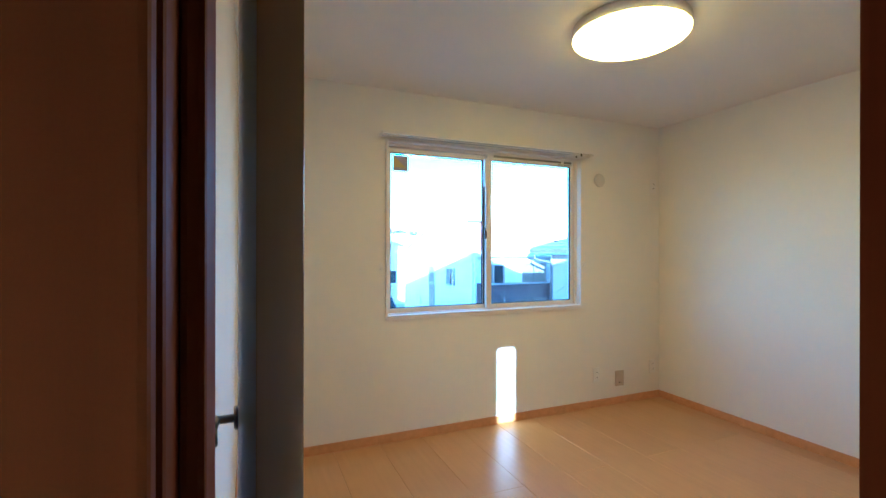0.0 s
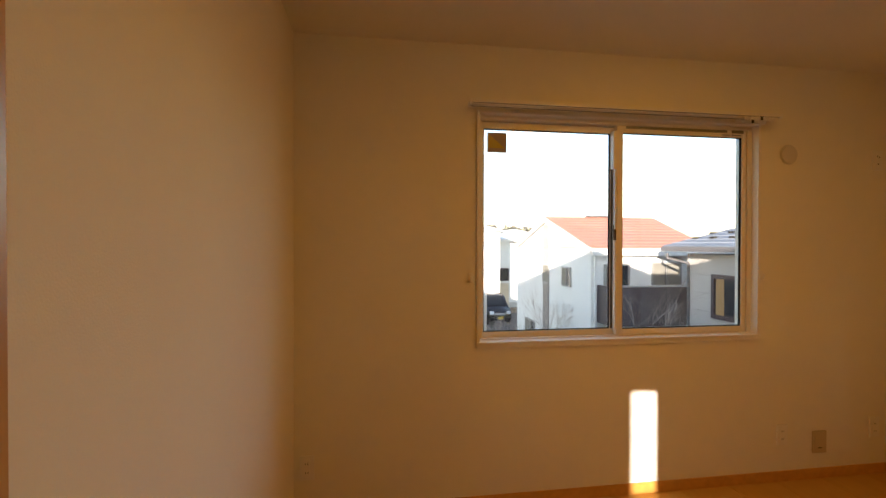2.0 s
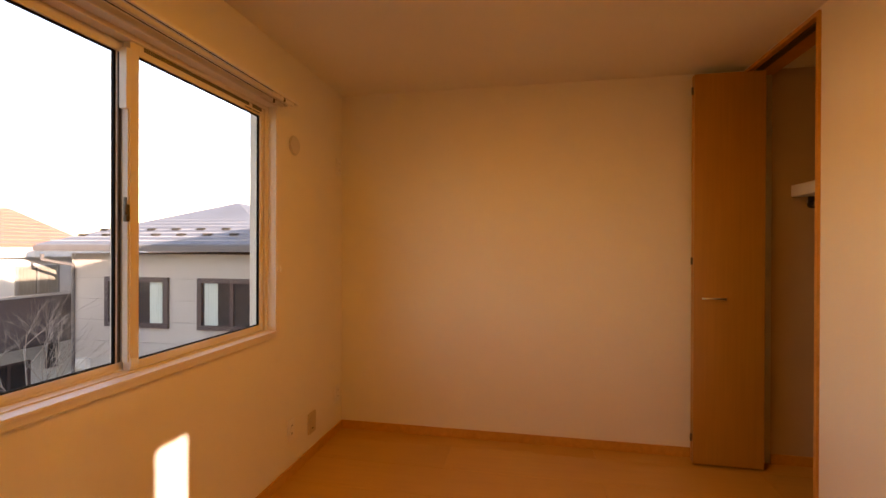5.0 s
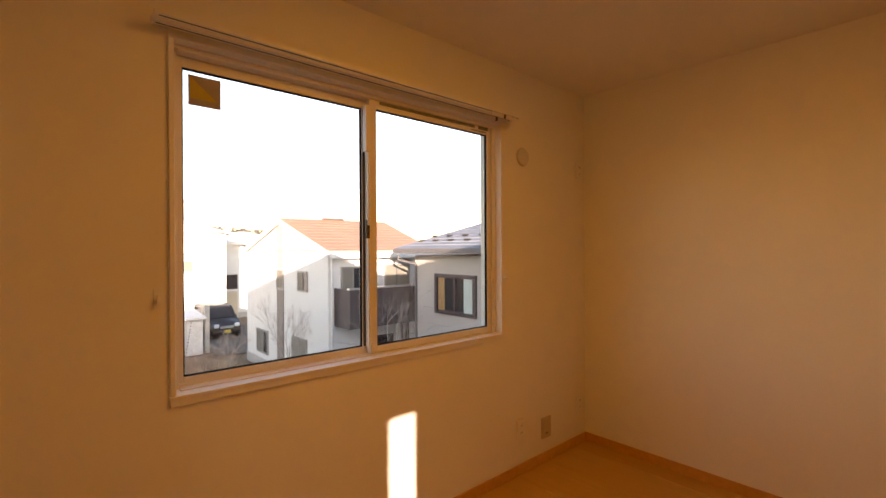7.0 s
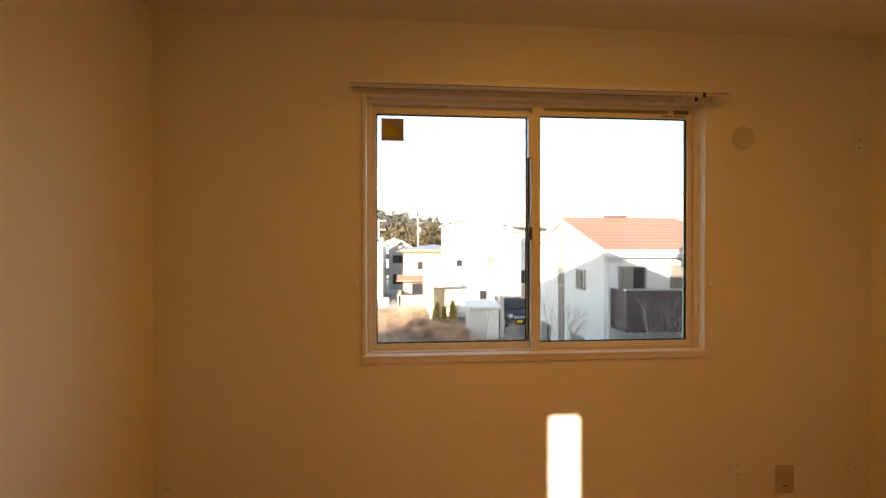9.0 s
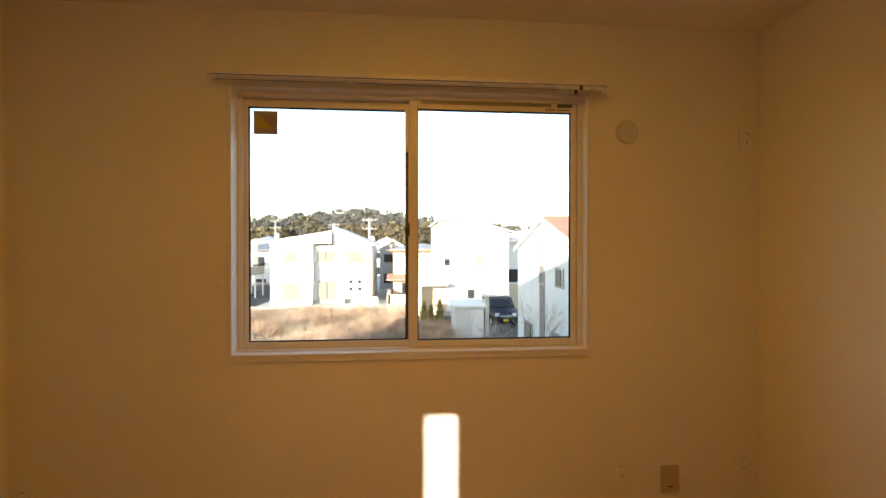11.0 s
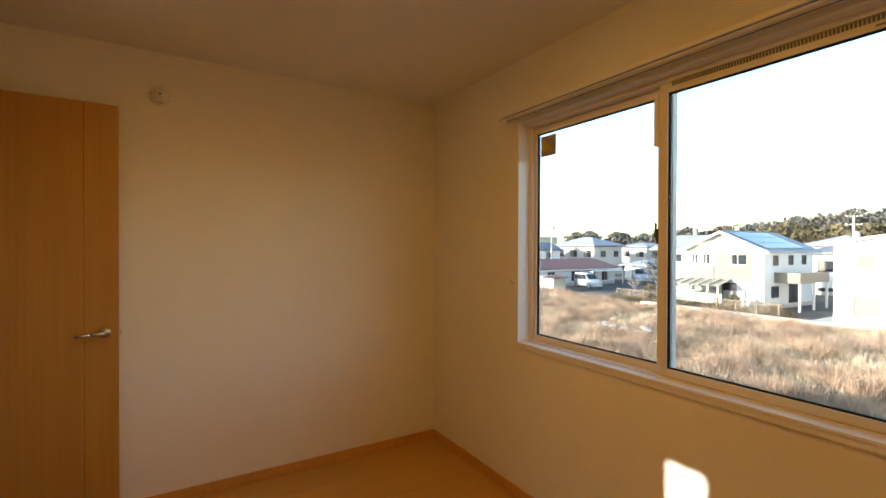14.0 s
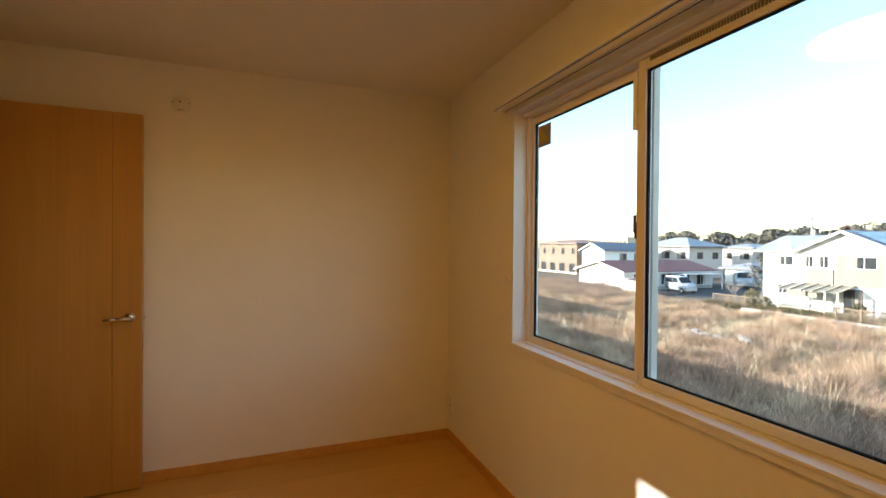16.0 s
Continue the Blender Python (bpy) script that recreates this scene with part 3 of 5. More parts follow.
def house_window(house, face, at, u0, u1, z0, z1, frame_mat="sash", curtain=None, w=0.05, d=0.05, halves=2):
    f = part("window", boxes(*ring(face, at, u0, u1, z0, z1, w, d), *[on(face, at, u0 + (u1 - u0) * k / halves - w * 0.4, u0 + (u1 - u0) * k / halves + w * 0.4, z0 + w, z1 - w, -d * 0.8, 0.02) for k in range(1, halves)]), M[frame_mat], house)
    part("pane", boxes(on(face, at, u0 + w, u1 - w, z0 + w, z1 - w, -0.012, 0.02)), M["house_glass"], f, "dark reflecting window pane")
    if curtain:
        for mat, a, b in curtain:
            q = bmesh.new()
            n_ = 10
            for i in range(n_):
                p0, p1 = a + (b - a) * i / n_, a + (b - a) * (i + 1) / n_
                box(q, *on(face, at, u0 + w + (u1 - u0 - 2 * w) * p0, u0 + w + (u1 - u0 - 2 * w) * p1, z0 + w, z1 - w, -0.018 - 0.006 * (i % 2), -0.013))
            part("curtain", q, M[mat], f, "pale drawn curtain")
    return f


def walls(house, x0, x1, y0, y1, top, mat, base=G - 0.4, plinth=True):
    part("wall", boxes((x0, x1, y0, y1, base, top)), M[mat], house)
    if plinth:
        part("plinth", boxes((x0 - 0.02, x1 + 0.02, y0 - 0.02, y1 + 0.02, base, G + 0.35)), M["concrete"], house)


def gable_x(house, x0, x1, y0, y1, eave, ridge, over, mat, wall_mat, t=0.12, fascia="white_fascia"):
    """Gable roof with its ridge along x."""
    ym = (y0 + y1) / 2
    k = (ridge - eave) / (ym - y0)
    for yy, sg in ((y0, -1), (y1, 1)):
        b = bmesh.new()
        e = yy + sg * over
        slab(b, [(x0 - over, e, eave - k * over), (x1 + over, e, eave - k * over), (x1 + over, ym, ridge), (x0 - over, ym, ridge)], (0, 0, t))
        part("roof", b, M[mat], house)
        part("gutter", boxes((x0 - over, x1 + over, e - 0.05 + 0.05 * (sg > 0), e + 0.05 * (sg > 0), eave - k * over - 0.08, eave - k * over + 0.06)), M[fascia], house)
    for xx in (x0, x1 - 0.1):
        part("gable", slab(bmesh.new(), [(xx, y0, eave), (xx, y1, eave), (xx, ym, ridge)], (0.1, 0, 0)), M[wall_mat], house)


def gable_y(house, x0, x1, y0, y1, eave, ridge, over, mat, wall_mat, t=0.12):
    """Gable roof with its ridge along y, its gable facing the viewer."""
    xm = (x0 + x1) / 2
    k = (ridge - eave) / (xm - x0)
    for xx, sg in ((x0, -1), (x1, 1)):
        b = bmesh.new()
        e = xx + sg * over
        slab(b, [(e, y0 - over, eave - k * over), (e, y1 + over, eave - k * over), (xm, y1 + over, ridge), (xm, y0 - over, ridge)], (0, 0, t))
        part("roof", b, M[mat], house)
        f = bmesh.new()
        slab(f, [(e, y0 - over - 0.03, eave - k * over - 0.06), (xm, y0 - over - 0.03, ridge - 0.06), (xm, y0 - over - 0.03, ridge + t), (e, y0 - over - 0.03, eave - k * over + t)], (0, 0.03, 0))
        part("bargeboard", f, M["white_fascia"], house)
    for yy in (y0, y1 - 0.1):
        part("gable", slab(bmesh.new(), [(x0, yy, eave), (x1, yy, eave), (xm, yy, ridge)], (0, 0.1, 0)), M[wall_mat], house)


def hip(house, x0, x1, y0, y1, eave, ridge, over, mat, t=0.14, fascia="fascia"):
    x0, x1, y0, y1 = x0 - over, x1 + over, y0 - over, y1 + over
    d = min(x1 - x0, y1 - y0) / 2 * 0.98
    if x1 - x0 >= y1 - y0:
        a, b = (x0 + d, (y0 + y1) / 2, ridge), (x1 - d, (y0 + y1) / 2, ridge)
        faces = [[(x0, y0, eave), (x1, y0, eave), b, a], [(x1, y1, eave), (x0, y1, eave), a, b], [(x0, y1, eave), (x0, y0, eave), a], [(x1, y0, eave), (x1, y1, eave), b]]
    else:
        a, b = ((x0 + x1) / 2, y0 + d, ridge), ((x0 + x1) / 2, y1 - d, ridge)
        faces = [[(x0, y0, eave), (x1, y0, eave), a], [(x1, y1, eave), (x0, y1, eave), b], [(x0, y1, eave), (x0, y0, eave), a, b], [(x1, y0, eave), (x1, y1, eave), b, a]]
    for f in faces:
        part("roof", slab(bmesh.new(), f, (0, 0, 0.06)), M[mat], house)
    part("gutter", boxes((x0, x1, y0 - 0.06, y0 + 0.02, eave - t, eave + 0.03), (x0, x1, y1 - 0.02, y1 + 0.06, eave - t, eave + 0.03), (x0 - 0.06, x0 + 0.02, y0, y1, eave - t, eave + 0.03), (x1 - 0.02, x1 + 0.06, y0, y1, eave - t, eave + 0.03)), M[fascia], house)
    part("soffit", boxes((x0, x1, y0, y1, eave - t, eave - t + 0.04)), M[fascia], house)
    return a, b


# ground, yards, kerb
gb = bmesh.new()
poly(gb, [(-900, -300, G), (900, -300, G), (900, 1500, G), (-900, 1500, G)])
structure("ground", gb, M["soil"], "bare earth under dry winter grass", "ground")
structure("kerb_field", boxes((-18.5, -1.2, 31.4, 31.75, G - 0.1, G + 0.28)), M["concrete"], "low pale concrete kerb behind the field", "kerb")
structure("pavement_yard", boxes((-9.5, 9.0, 31.75, 60, G - 0.1, G + 0.05)), M["concrete"], "pale concrete yards round the houses", "pavement")
structure("road_side", boxes((-32.0, -22.2, 35.2, 60, G - 0.1, G + 0.06), (-40, -32.0, 47.5, 52, G - 0.1, G + 0.06)), M["asphalt"], "grey asphalt side road and parking", "road")
structure("road_lane", boxes((-12, -8.7, 31.8, 80, G - 0.1, G + 0.07)), M["asphalt"], "grey asphalt lane between houses", "road")
structure("road_drive", boxes((3.0, 11, 20.5, 28.0, G - 0.1, G + 0.05)), M["asphalt"], "asphalt drive with a parked car", "road")
structure("road_snow", boxes((6.6, 8.5, 3, 12.0, G - 0.1, G + 0.06)), M["snow"], "old snow lying on the ground", "snow")

# own building: outer shell, eaves
XB0, XB1 = -9.9, 14.0
EAVE = 0.73 + 0.217 * (14.67 - (D + 0.60))
EAVE_B, XS = 2.56, 1.6                    # the lower roof east of x = XS
structure("wall_outer", boxes((XB0, XB1, D + 0.004, D + TH + 0.002, G - 0.2, -0.16), (XB0, -TH - 0.004, D + 0.004, D + TH + 0.002, -0.16, EAVE), (W + TH + 0.004, XB1, D + 0.004, D + TH + 0.002, -0.16, EAVE_B - 0.04), (-TH, XS, D + 0.02, D + TH + 0.002, H + 0.13, EAVE)), M["grey_wall"], "pale outer wall of the own house", "wall")
# unseen blocks west of the house, added to cast shade over the field
structure("wall_wing", boxes((-28, XB0 - 0.35, 0.5, D + 0.5, G - 0.2, 0.05), (-46, -28.4, 0.5, D + 0.5, G - 0.2, 1.4)), M["grey_wall"], "pale unseen blocks added to shade the field", "wall")
structure("roof_own", slab(bmesh.new(), [(XB0 - 0.3, D + 0.6, EAVE), (XS, D + 0.6, EAVE), (XS, -1.0, EAVE + 0.02), (XB0 - 0.3, -1.0, EAVE + 0.02)], (0, 0, -0.1)), M["fascia"], "dark eaves of the own house", "roof")
structure("roof_own_low", slab(bmesh.new(), [(XS, D + 0.6, EAVE_B), (XB1, D + 0.6, EAVE_B), (XB1, -1.6, EAVE_B), (XS, -1.6, EAVE_B)], (0, 0, -0.035)), M["fascia"], "dark lower eaves of the own house", "roof")

# white modern house across the field
A = thing("house", (-4.5, 34.5, G), "two-storey white modern house with a split pitched roof", "house", "houses")
walls(A, -8.1, -5.1, 34.3, 42, 1.55, "white_wall")
walls(A, -5.1, -0.86, 34.9, 42, 1.35, "white_wall")
ra = bmesh.new()
slab(ra, [(-8.3, 34.1, 1.70), (-8.3, 42.2, 1.70), (-3.75, 42.2, 2.45), (-3.75, 34.1, 2.45)], (0, 0, -0.16))
part("roof", ra, M["white_fascia"], A)
rb2 = bmesh.new()
slab(rb2, [(-3.7, 34.6, 2.82), (-3.7, 42.2, 2.82), (-0.6, 42.2, 1.50), (-0.6, 34.6, 1.50)], (0, 0, -0.16))
part("roof", rb2, M["white_fascia"], A)
part("gable", slab(bmesh.new(), [(-8.1, 34.32, 1.5), (-3.8, 34.32, 1.5), (-3.8, 34.32, 2.32)], (0, 7.5, 0)), M["white_wall"], A)
gg = bmesh.new()
slab(gg, [(-3.7, 34.92, 1.3), (-0.86, 34.92, 1.3), (-0.86, 34.92, 1.50), (-3.7, 34.92, 2.70)], (0, 7.0, 0))
part("gable", gg, M["white_wall"], A)
part("downpipe", rod(bmesh.new(), (-5.02, 34.85, G + 0.2), (-5.02, 34.85, 1.3), 0.045), M["white_fascia"], A)
part("balcony", boxes((-5.3, -5.0, 34.2, 34.9, -1.2, 0.15)), M["sash"], A)
for u0, u1, z0, z1, y in ((-7.1, -6.2, 0.10, 0.97, 34.3), (-4.85, -3.6, 0.10, 0.97, 34.9), (-2.7, -1.45, 0.08, 0.97, 34.9)):
    house_window(A, "S", y, u0, u1, z0, z1, curtain=[("curtain", 0, 0.46), ("curtain", 0.54, 1)])
house_window(A, "S", 34.3, -7.2, -5.9, -2.75, -1.35, curtain=[("curtain", 0, 1)])
house_window(A, "S", 34.9, -4.85, -3.45, -2.75, -1.25, curtain=[("curtain", 0, 0.46), ("curtain", 0.54, 1)])
for u in (-2.55, -1.9):
    for z in (-1.5, -2.05):
        house_window(A, "S", 34.9, u, u + 0.30, z, z + 0.30, halves=1, w=0.04)
for x in (-5.3, -3.0, -0.55):
    part("meter_box", boxes((x - 0.2, x + 0.2, 34.0, 34.3, G + 0.05, G + 0.6)), M["white_fascia"], A)

A.location.x += 0.2

# brown-trimmed cream house
B = thing("house", (3.0, 37, G), "cream two-storey house with brown curved roof trim", "house", "houses")
walls(B, 0.9, 6.0, 37, 45, 1.0, "cream_wall")
hip(B, 0.9, 6.0, 37, 45, 1.05, 1.5, 0.45, "grey_roof", fascia="brown_roof")
part("lower_roof", slab(bmesh.new(), [(0.4, 36.2, -1.40), (6.2, 36.2, -1.40), (6.2, 37.1, -1.0), (0.4, 37.1, -1.0)], (0, 0, 0.12)), M["brown_roof"], B)
house_window(B, "S", 37, 2.0, 3.2, -0.55, 0.20, "white_fascia")
house_window(B, "S", 37, 1.6, 2.9, -2.5, -1.6, "bronze")
house_window(B, "W", 0.9, 38.5, 39.6, -0.5, 0.3, "bronze")
part("garden_wall", boxes((0.6, 3.4, 34.0, 34.2, G, G + 0.75), (0.5, 0.75, 34.0, 37, G, G + 0.9)), M["cream_wall"], B)
for x, w, y, m1, m2, e in ((-0.6, 2.6, 46, "grey_wall", "grey_roof", 1.0), (-2.2, 3.6, 60, "white_wall", "blue_roof", 1.5)):
    q = thing("house", (x, y, G), "narrow grey and white house behind the others", "house", "houses")
    walls(q, x, x + w, y, y + 7, e, m1)
    gable_y(q, x, x + w, y, y + 7, e, e + 0.9, 0.4, m2, m1)
    house_window(q, "S", y, x + 0.4, x + 1.4, -0.3, 0.5, "bronze")
    house_window(q, "S", y, x + 0.4, x + 1.5, -2.4, -1.4, "bronze")

# tall white house behind the shed
C = thing("house", (6.0, 28, G), "tall plain white house with a shallow sloping roof", "house", "houses")
walls(C, 3.9, 8.2, 28, 36, 2.25, "white_wall")
cg = bmesh.new()
slab(cg, [(3.9, 28, 2.2), (8.2, 28, 2.2), (5.07, 28, 3.0), (3.9, 28, 2.83)], (0, 8, 0))
part("gable", cg, M["white_wall"], C)
cr = bmesh.new()
slab(cr, [(5.07, 27.7, 3.12), (5.07, 36.3, 3.12), (8.5, 36.3, 2.24), (8.5, 27.7, 2.24)], (0, 0, -0.1))
slab(cr, [(3.7, 27.7, 2.92), (3.7, 36.3, 2.92), (5.07, 36.3, 3.12), (5.07, 27.7, 3.12)], (0, 0, -0.1))
part("roof", cr, M["white_fascia"], C)
house_window(C, "S", 28, 6.05, 6.55, 0.10, 0.76, "white_fascia", curtain=[("curtain", 0, 1)], halves=1)
house_window(C, "S", 28, 4.15, 4.6, 0.10, 0.60, "white_fascia", halves=1)
house_window(C, "S", 28, 5.6, 6.1, -1.9, -1.3, "sash", halves=1)
dd = part("door", boxes((3.55, 4.3, 27.9, 28.0, G + 0.2, -1.0)), M["cream_wall"], C, "pale entrance door recess")
part("porch", boxes((2.5, 4.3, 26.9, 28.0, -1.0, -0.82), (2.5, 2.65, 27.0, 28.0, G, -1.0)), M["white_wall"], C)
part("wing", boxes((2.4, 3.9, 28.6, 35, G, 0.6)), M["cream_wall"], C)
C2 = thing("house", (9.5, 31, G), "white house with tan panels between windows", "house", "houses")
walls(C2, 8.6, 13, 31, 38, 1.7, "white_wall")
hip(C2, 8.6, 13, 31, 38, 1.75, 2.5, 0.4, "white_fascia", fascia="white_fascia")
for z0, z1 in ((-3.0, -1.3),):
    part("panel", boxes((8.7, 9.7, 30.96, 31.0, z0, z1)), M["cream_wall"], C2)
for z in (-1.15,):
    house_window(C2, "S", 31, 8.75, 9.7, z, z + 0.9, "bronze")

# red-roofed white house
R = thing("house", (6.56, 12.6, G), "white two-storey house with an orange-red roof and brown balcony", "house", "houses")
walls(R, 6.56, 11.6, 12.6, 19.4, 1.30, "white_wall")
ym = 16.0
rg = bmesh.new()
slab(rg, [(6.56, 12.6, 1.28), (6.56, 19.4, 1.28), (6.56, ym, 2.27)], (0.1, 0, 0))
part("gable", rg, M["white_wall"], R)
RX = 6.50
rs = bmesh.new()
slab(rs, [(RX, 12.42, 1.30), (10.3, 12.42, 1.30), (10.75, ym, 2.40), (RX, ym, 2.40)], (0, 0, -0.05))
part("roof", rs, M["red_roof"], R)
rn = bmesh.new()
slab(rn, [(RX, 19.85, 1.30), (12.3, 19.85, 1.30), (10.75, ym, 2.40), (RX, ym, 2.40)], (0, 0, -0.05))
part("roof", rn, M["red_roof"], R)
re_ = bmesh.new()
slab(re_, [(10.3, 12.42, 1.30), (12.3, 19.85, 1.30), (10.75, ym, 2.40)], (0, 0, -0.05))
part("roof", re_, M["red_roof"], R)
for i in range(11):
    y = 12.42 + (ym - 12.42) * (i + 0.5) / 11
    z = 1.30 + 1.10 * (i + 0.5) / 11
    part("roof_seam", boxes((RX, 10.25 + 0.4 * (i / 11), y - 0.02, y + 0.02, z - 0.004, z + 0.014)), M["red_roof"], R)
part("ridge_cap", boxes((8.1, 8.9, ym - 0.12, ym + 0.12, 2.40, 2.46)), M["fascia"], R)
for sg, e in ((-1, 12.42), (1, 19.85)):
    f = bmesh.new()
    slab(f, [(RX - 0.03, e, 1.08), (RX - 0.03, ym, 2.19), (RX - 0.03, ym, 2.37), (RX - 0.03, e, 1.27)], (0.05, 0, 0))
    part("bargeboard", f, M["white_fascia"], R)
part("fascia", boxes((RX, 11.8, 12.38, 12.44, 1.06, 1.27)), M["white_fascia"], R)
part("soffit", boxes((RX, 11.8, 12.44, 12.6, 1.14, 1.17)), M["white_fascia"], R)
for e in (12.42, 19.85):
    part("verge_soffit", slab(bmesh.new(), [(RX + 0.02, e, 1.245), (6.55, e, 1.245), (6.55, ym, 2.345), (RX + 0.02, ym, 2.345)], (0, 0, -0.04)), M["white_fascia"], R)
part("upper_strip", boxes((6.535, 6.56, 15.74, 16.30, 0.68, 2.10)), M["cream_wall"], R, "tan facade strip")
part("lower_strip", boxes((6.535, 6.56, 15.74, 16.30, -2.6, -0.02)), M["strip"], R, "dark brown facade strip")
house_window(R, "W", 6.56, 15.74, 16.30, 0.0, 0.66, curtain=[("curtain", 0, 1)], halves=1)
house_window(R, "W", 6.56, 13.89, 14.58, 0.03, 0.66, curtain=[("curtain", 0.5, 1)])
house_window(R, "W", 6.56, 17.15, 18.25, -2.45, -1.59, curtain=[("curtain", 0.4, 1)])
house_window(R, "W", 6.56, 13.95, 15.04, -2.3, -1.43, curtain=[("curtain", 0, 1)])
house_window(R, "S", 12.6, 6.95, 7.75, -0.2, 0.82, curtain=[("curtain", 0, 0.5)])
house_window(R, "S", 12.6, 8.45, 9.40, -0.2, 0.86, curtain=[("curtain", 0, 0.45), ("curtain", 0.55, 1)])
house_window(R, "S", 12.6, 9.10, 9.36, -1.60, -1.03, "bronze", halves=1)
house_window(R, "S", 12.6, 7.9, 8.75, -2.3, -1.30, "bronze")
balc = part("balcony", boxes((6.75, 10.6, 11.72, 11.78, -0.80, 0.22), (6.75, 6.81, 11.78, 12.6, -0.80, 0.22), (6.75, 10.6, 11.78, 12.6, -0.86, -0.80)), M["balcony"], R, "dark brown balcony front")
part("rail_cap", boxes((6.72, 10.62, 11.69, 11.81, 0.22, 0.27)), M["alu"], balc)
part("downpipe", rod(bmesh.new(), (6.64, 12.52, G), (6.64, 12.52, 1.1), 0.035), M["white_fascia"], R)

# greige house next door
E = thing("house", (8.6, 8, G), "greige-sided house with a blue-grey roof and brown windows", "house", "houses")
EY1 = 11.2
walls(E, 8.62, 13.6, 6.43, EY1, 1.15, "grey_wall", plinth=False)
hip(E, 8.62, 13.6, 6.43, EY1, 1.30, 2.40, 0.45, "blue_roof", t=0.09)
for i in range(10):
    z = 1.08 - i * 0.455
    part("siding_board", boxes((8.600, 8.622, 6.44, EY1 + 0.004, z - 0.440, z - 0.0)), M["grey_wall"], E)
part("corner_trim", boxes((8.590, 8.63, EY1 - 0.05, EY1 + 0.02, G, 1.15)), M["grey_wall"], E)
EK = 1.10 / 2.88
for i in range(8):
    for row in range(2):
        y = 10.9 - i * 0.62 - row * 0.20
        f = 0.42 + row * 0.34
        if y > 6.4 + f:
            part("snow_guard", boxes((8.17 + f, 8.17 + f + 0.10, y, y + 0.16, 1.35 + f * EK, 1.35 + f * EK + 0.075)), M["slot"], E)
for i in range(12):
    f = 0.16 + i * 0.22
    part("roof_step", boxes((8.17 + f, 8.17 + f + 0.02, 5.98 + f, EY1 + 0.44 - f, 1.352 + f * EK, 1.385 + f * EK)), M["grey_roof"], E)
house_window(E, "W", 8.60, 8.75, 10.32, -0.41, 0.66, "bronze", curtain=[("drape", 0.04, 0.26), ("ochre", 0.80, 0.98)], w=0.10, d=0.06)
house_window(E, "W", 8.60, 6.47, 8.05, -0.41, 0.66, "bronze", curtain=[("drape", 0.74, 0.96)], w=0.10, d=0.06)
dp = bmesh.new()
rod(dp, (8.25, EY1 + 0.38, 1.15), (8.25, EY1 + 0.38, 1.02), 0.035), rod(dp, (8.25, EY1 + 0.38, 1.02), (8.56, EY1 - 0.05, 0.90), 0.035), rod(dp, (8.56, EY1 - 0.05, 0.90), (8.56, EY1 - 0.05, G), 0.035)
part("downpipe", dp, M["fascia"], E)
part("vent_hood", boxes((8.45, 8.6, 10.72, 10.98, -1.35, -1.12), bevel=0.03), M["white_fascia"], E)

# white gabled house with solar panels
F = thing("house", (-15, 35, G), "white two-storey gabled house with solar panels", "house", "houses")
walls(F, -17.5, -12.2, 35, 42.5, 1.20, "white_wall")
walls(F, -20.4, -17.5, 35.8, 42.0, 1.15, "white_wall")
gable_y(F, -17.5, -12.2, 35, 42.5, 1.18, 2.42, 0.45, "grey_roof", "white_wall")
lw = bmesh.new()
slab(lw, [(-20.9, 35.3, 1.10), (-17.0, 35.3, 1.10), (-16.2, 38.9, 2.25), (-20.9, 38.9, 2.25)], (0, 0, 0.10))
slab(lw, [(-20.9, 42.5, 1.10), (-17.0, 42.5, 1.10), (-16.2, 38.9, 2.25), (-20.9, 38.9, 2.25)], (0, 0, 0.10))
part("wing_roof", lw, M["grey_roof"], F)
kf = (2.42 - 1.18) / 2.65
for i in range(3):
    for j in range(4):
        a0, a1 = -14.55 + i * 0.82, -13.78 + i * 0.82
        y0 = 35.2 + j * 1.45
        sp = bmesh.new()
        zt = lambda x: 2.42 + 0.13 - kf * (x + 14.85)
        slab(sp, [(a0, y0, zt(a0)), (a1, y0, zt(a1)), (a1, y0 + 1.38, zt(a1)), (a0, y0 + 1.38, zt(a0))], (0, 0, 0.05))
        part("solar_panel", sp, M["solar"], F, "dark blue solar panel")
part("taupe_panel", boxes((-17.0, -12.9, 34.994, 35.0, -1.0, 0.0), (-15.3, -12.9, 34.992, 34.999, 0.0, 1.0)), M["taupe_wall"], F, "taupe facade panel")
for u0, u1, z0, z1, y in ((-19.4, -18.3, 0.15, 0.85, 35.8), (-16.3, -15.7, 0.10, 0.90, 35), (-14.5, -13.2, 0.10, 0.90, 35), (-19.4, -18.6, -1.85, -1.15, 35.8), (-17.1, -16.6, 0.1, 0.9, 35)):
    house_window(F, "S", y, u0, u1, z0, z1, "white_fascia", curtain=[("curtain", 0, 0.2)])
house_window(F, "S", 35, -14.9, -13.9, -2.7, -1.15, "bronze", curtain=[("curtain", 0.6, 1)])
for y in (36.2, 38.5, 40.6):
    house_window(F, "E", -12.2, y, y + 0.7, 0.1, 0.8, "bronze")
house_window(F, "E", -12.2, 36.0, 37.0, -2.1, -1.3, "bronze")
house_window(F, "E", -12.2, 38.6, 40.2, -2.6, -1.2, "bronze")
part("downpipe", boxes((-15.55, -15.48, 34.9, 34.97, -1.0, 0.15), (-15.55, -14.9, 34.9, 34.97, -1.05, -0.98)), M["white_fascia"], F)
pg = thing("terrace_roof", (-16, 34, G), "pale glazed terrace roof in front of the house", "pergola")
part("roof_sheet", slab(bmesh.new(), [(-17.7, 33.3, -1.35), (-14.3, 33.3, -1.35), (-14.3, 34.95, -1.0), (-17.7, 34.95, -1.0)], (0, 0, 0.03)), M["curtain"], pg)
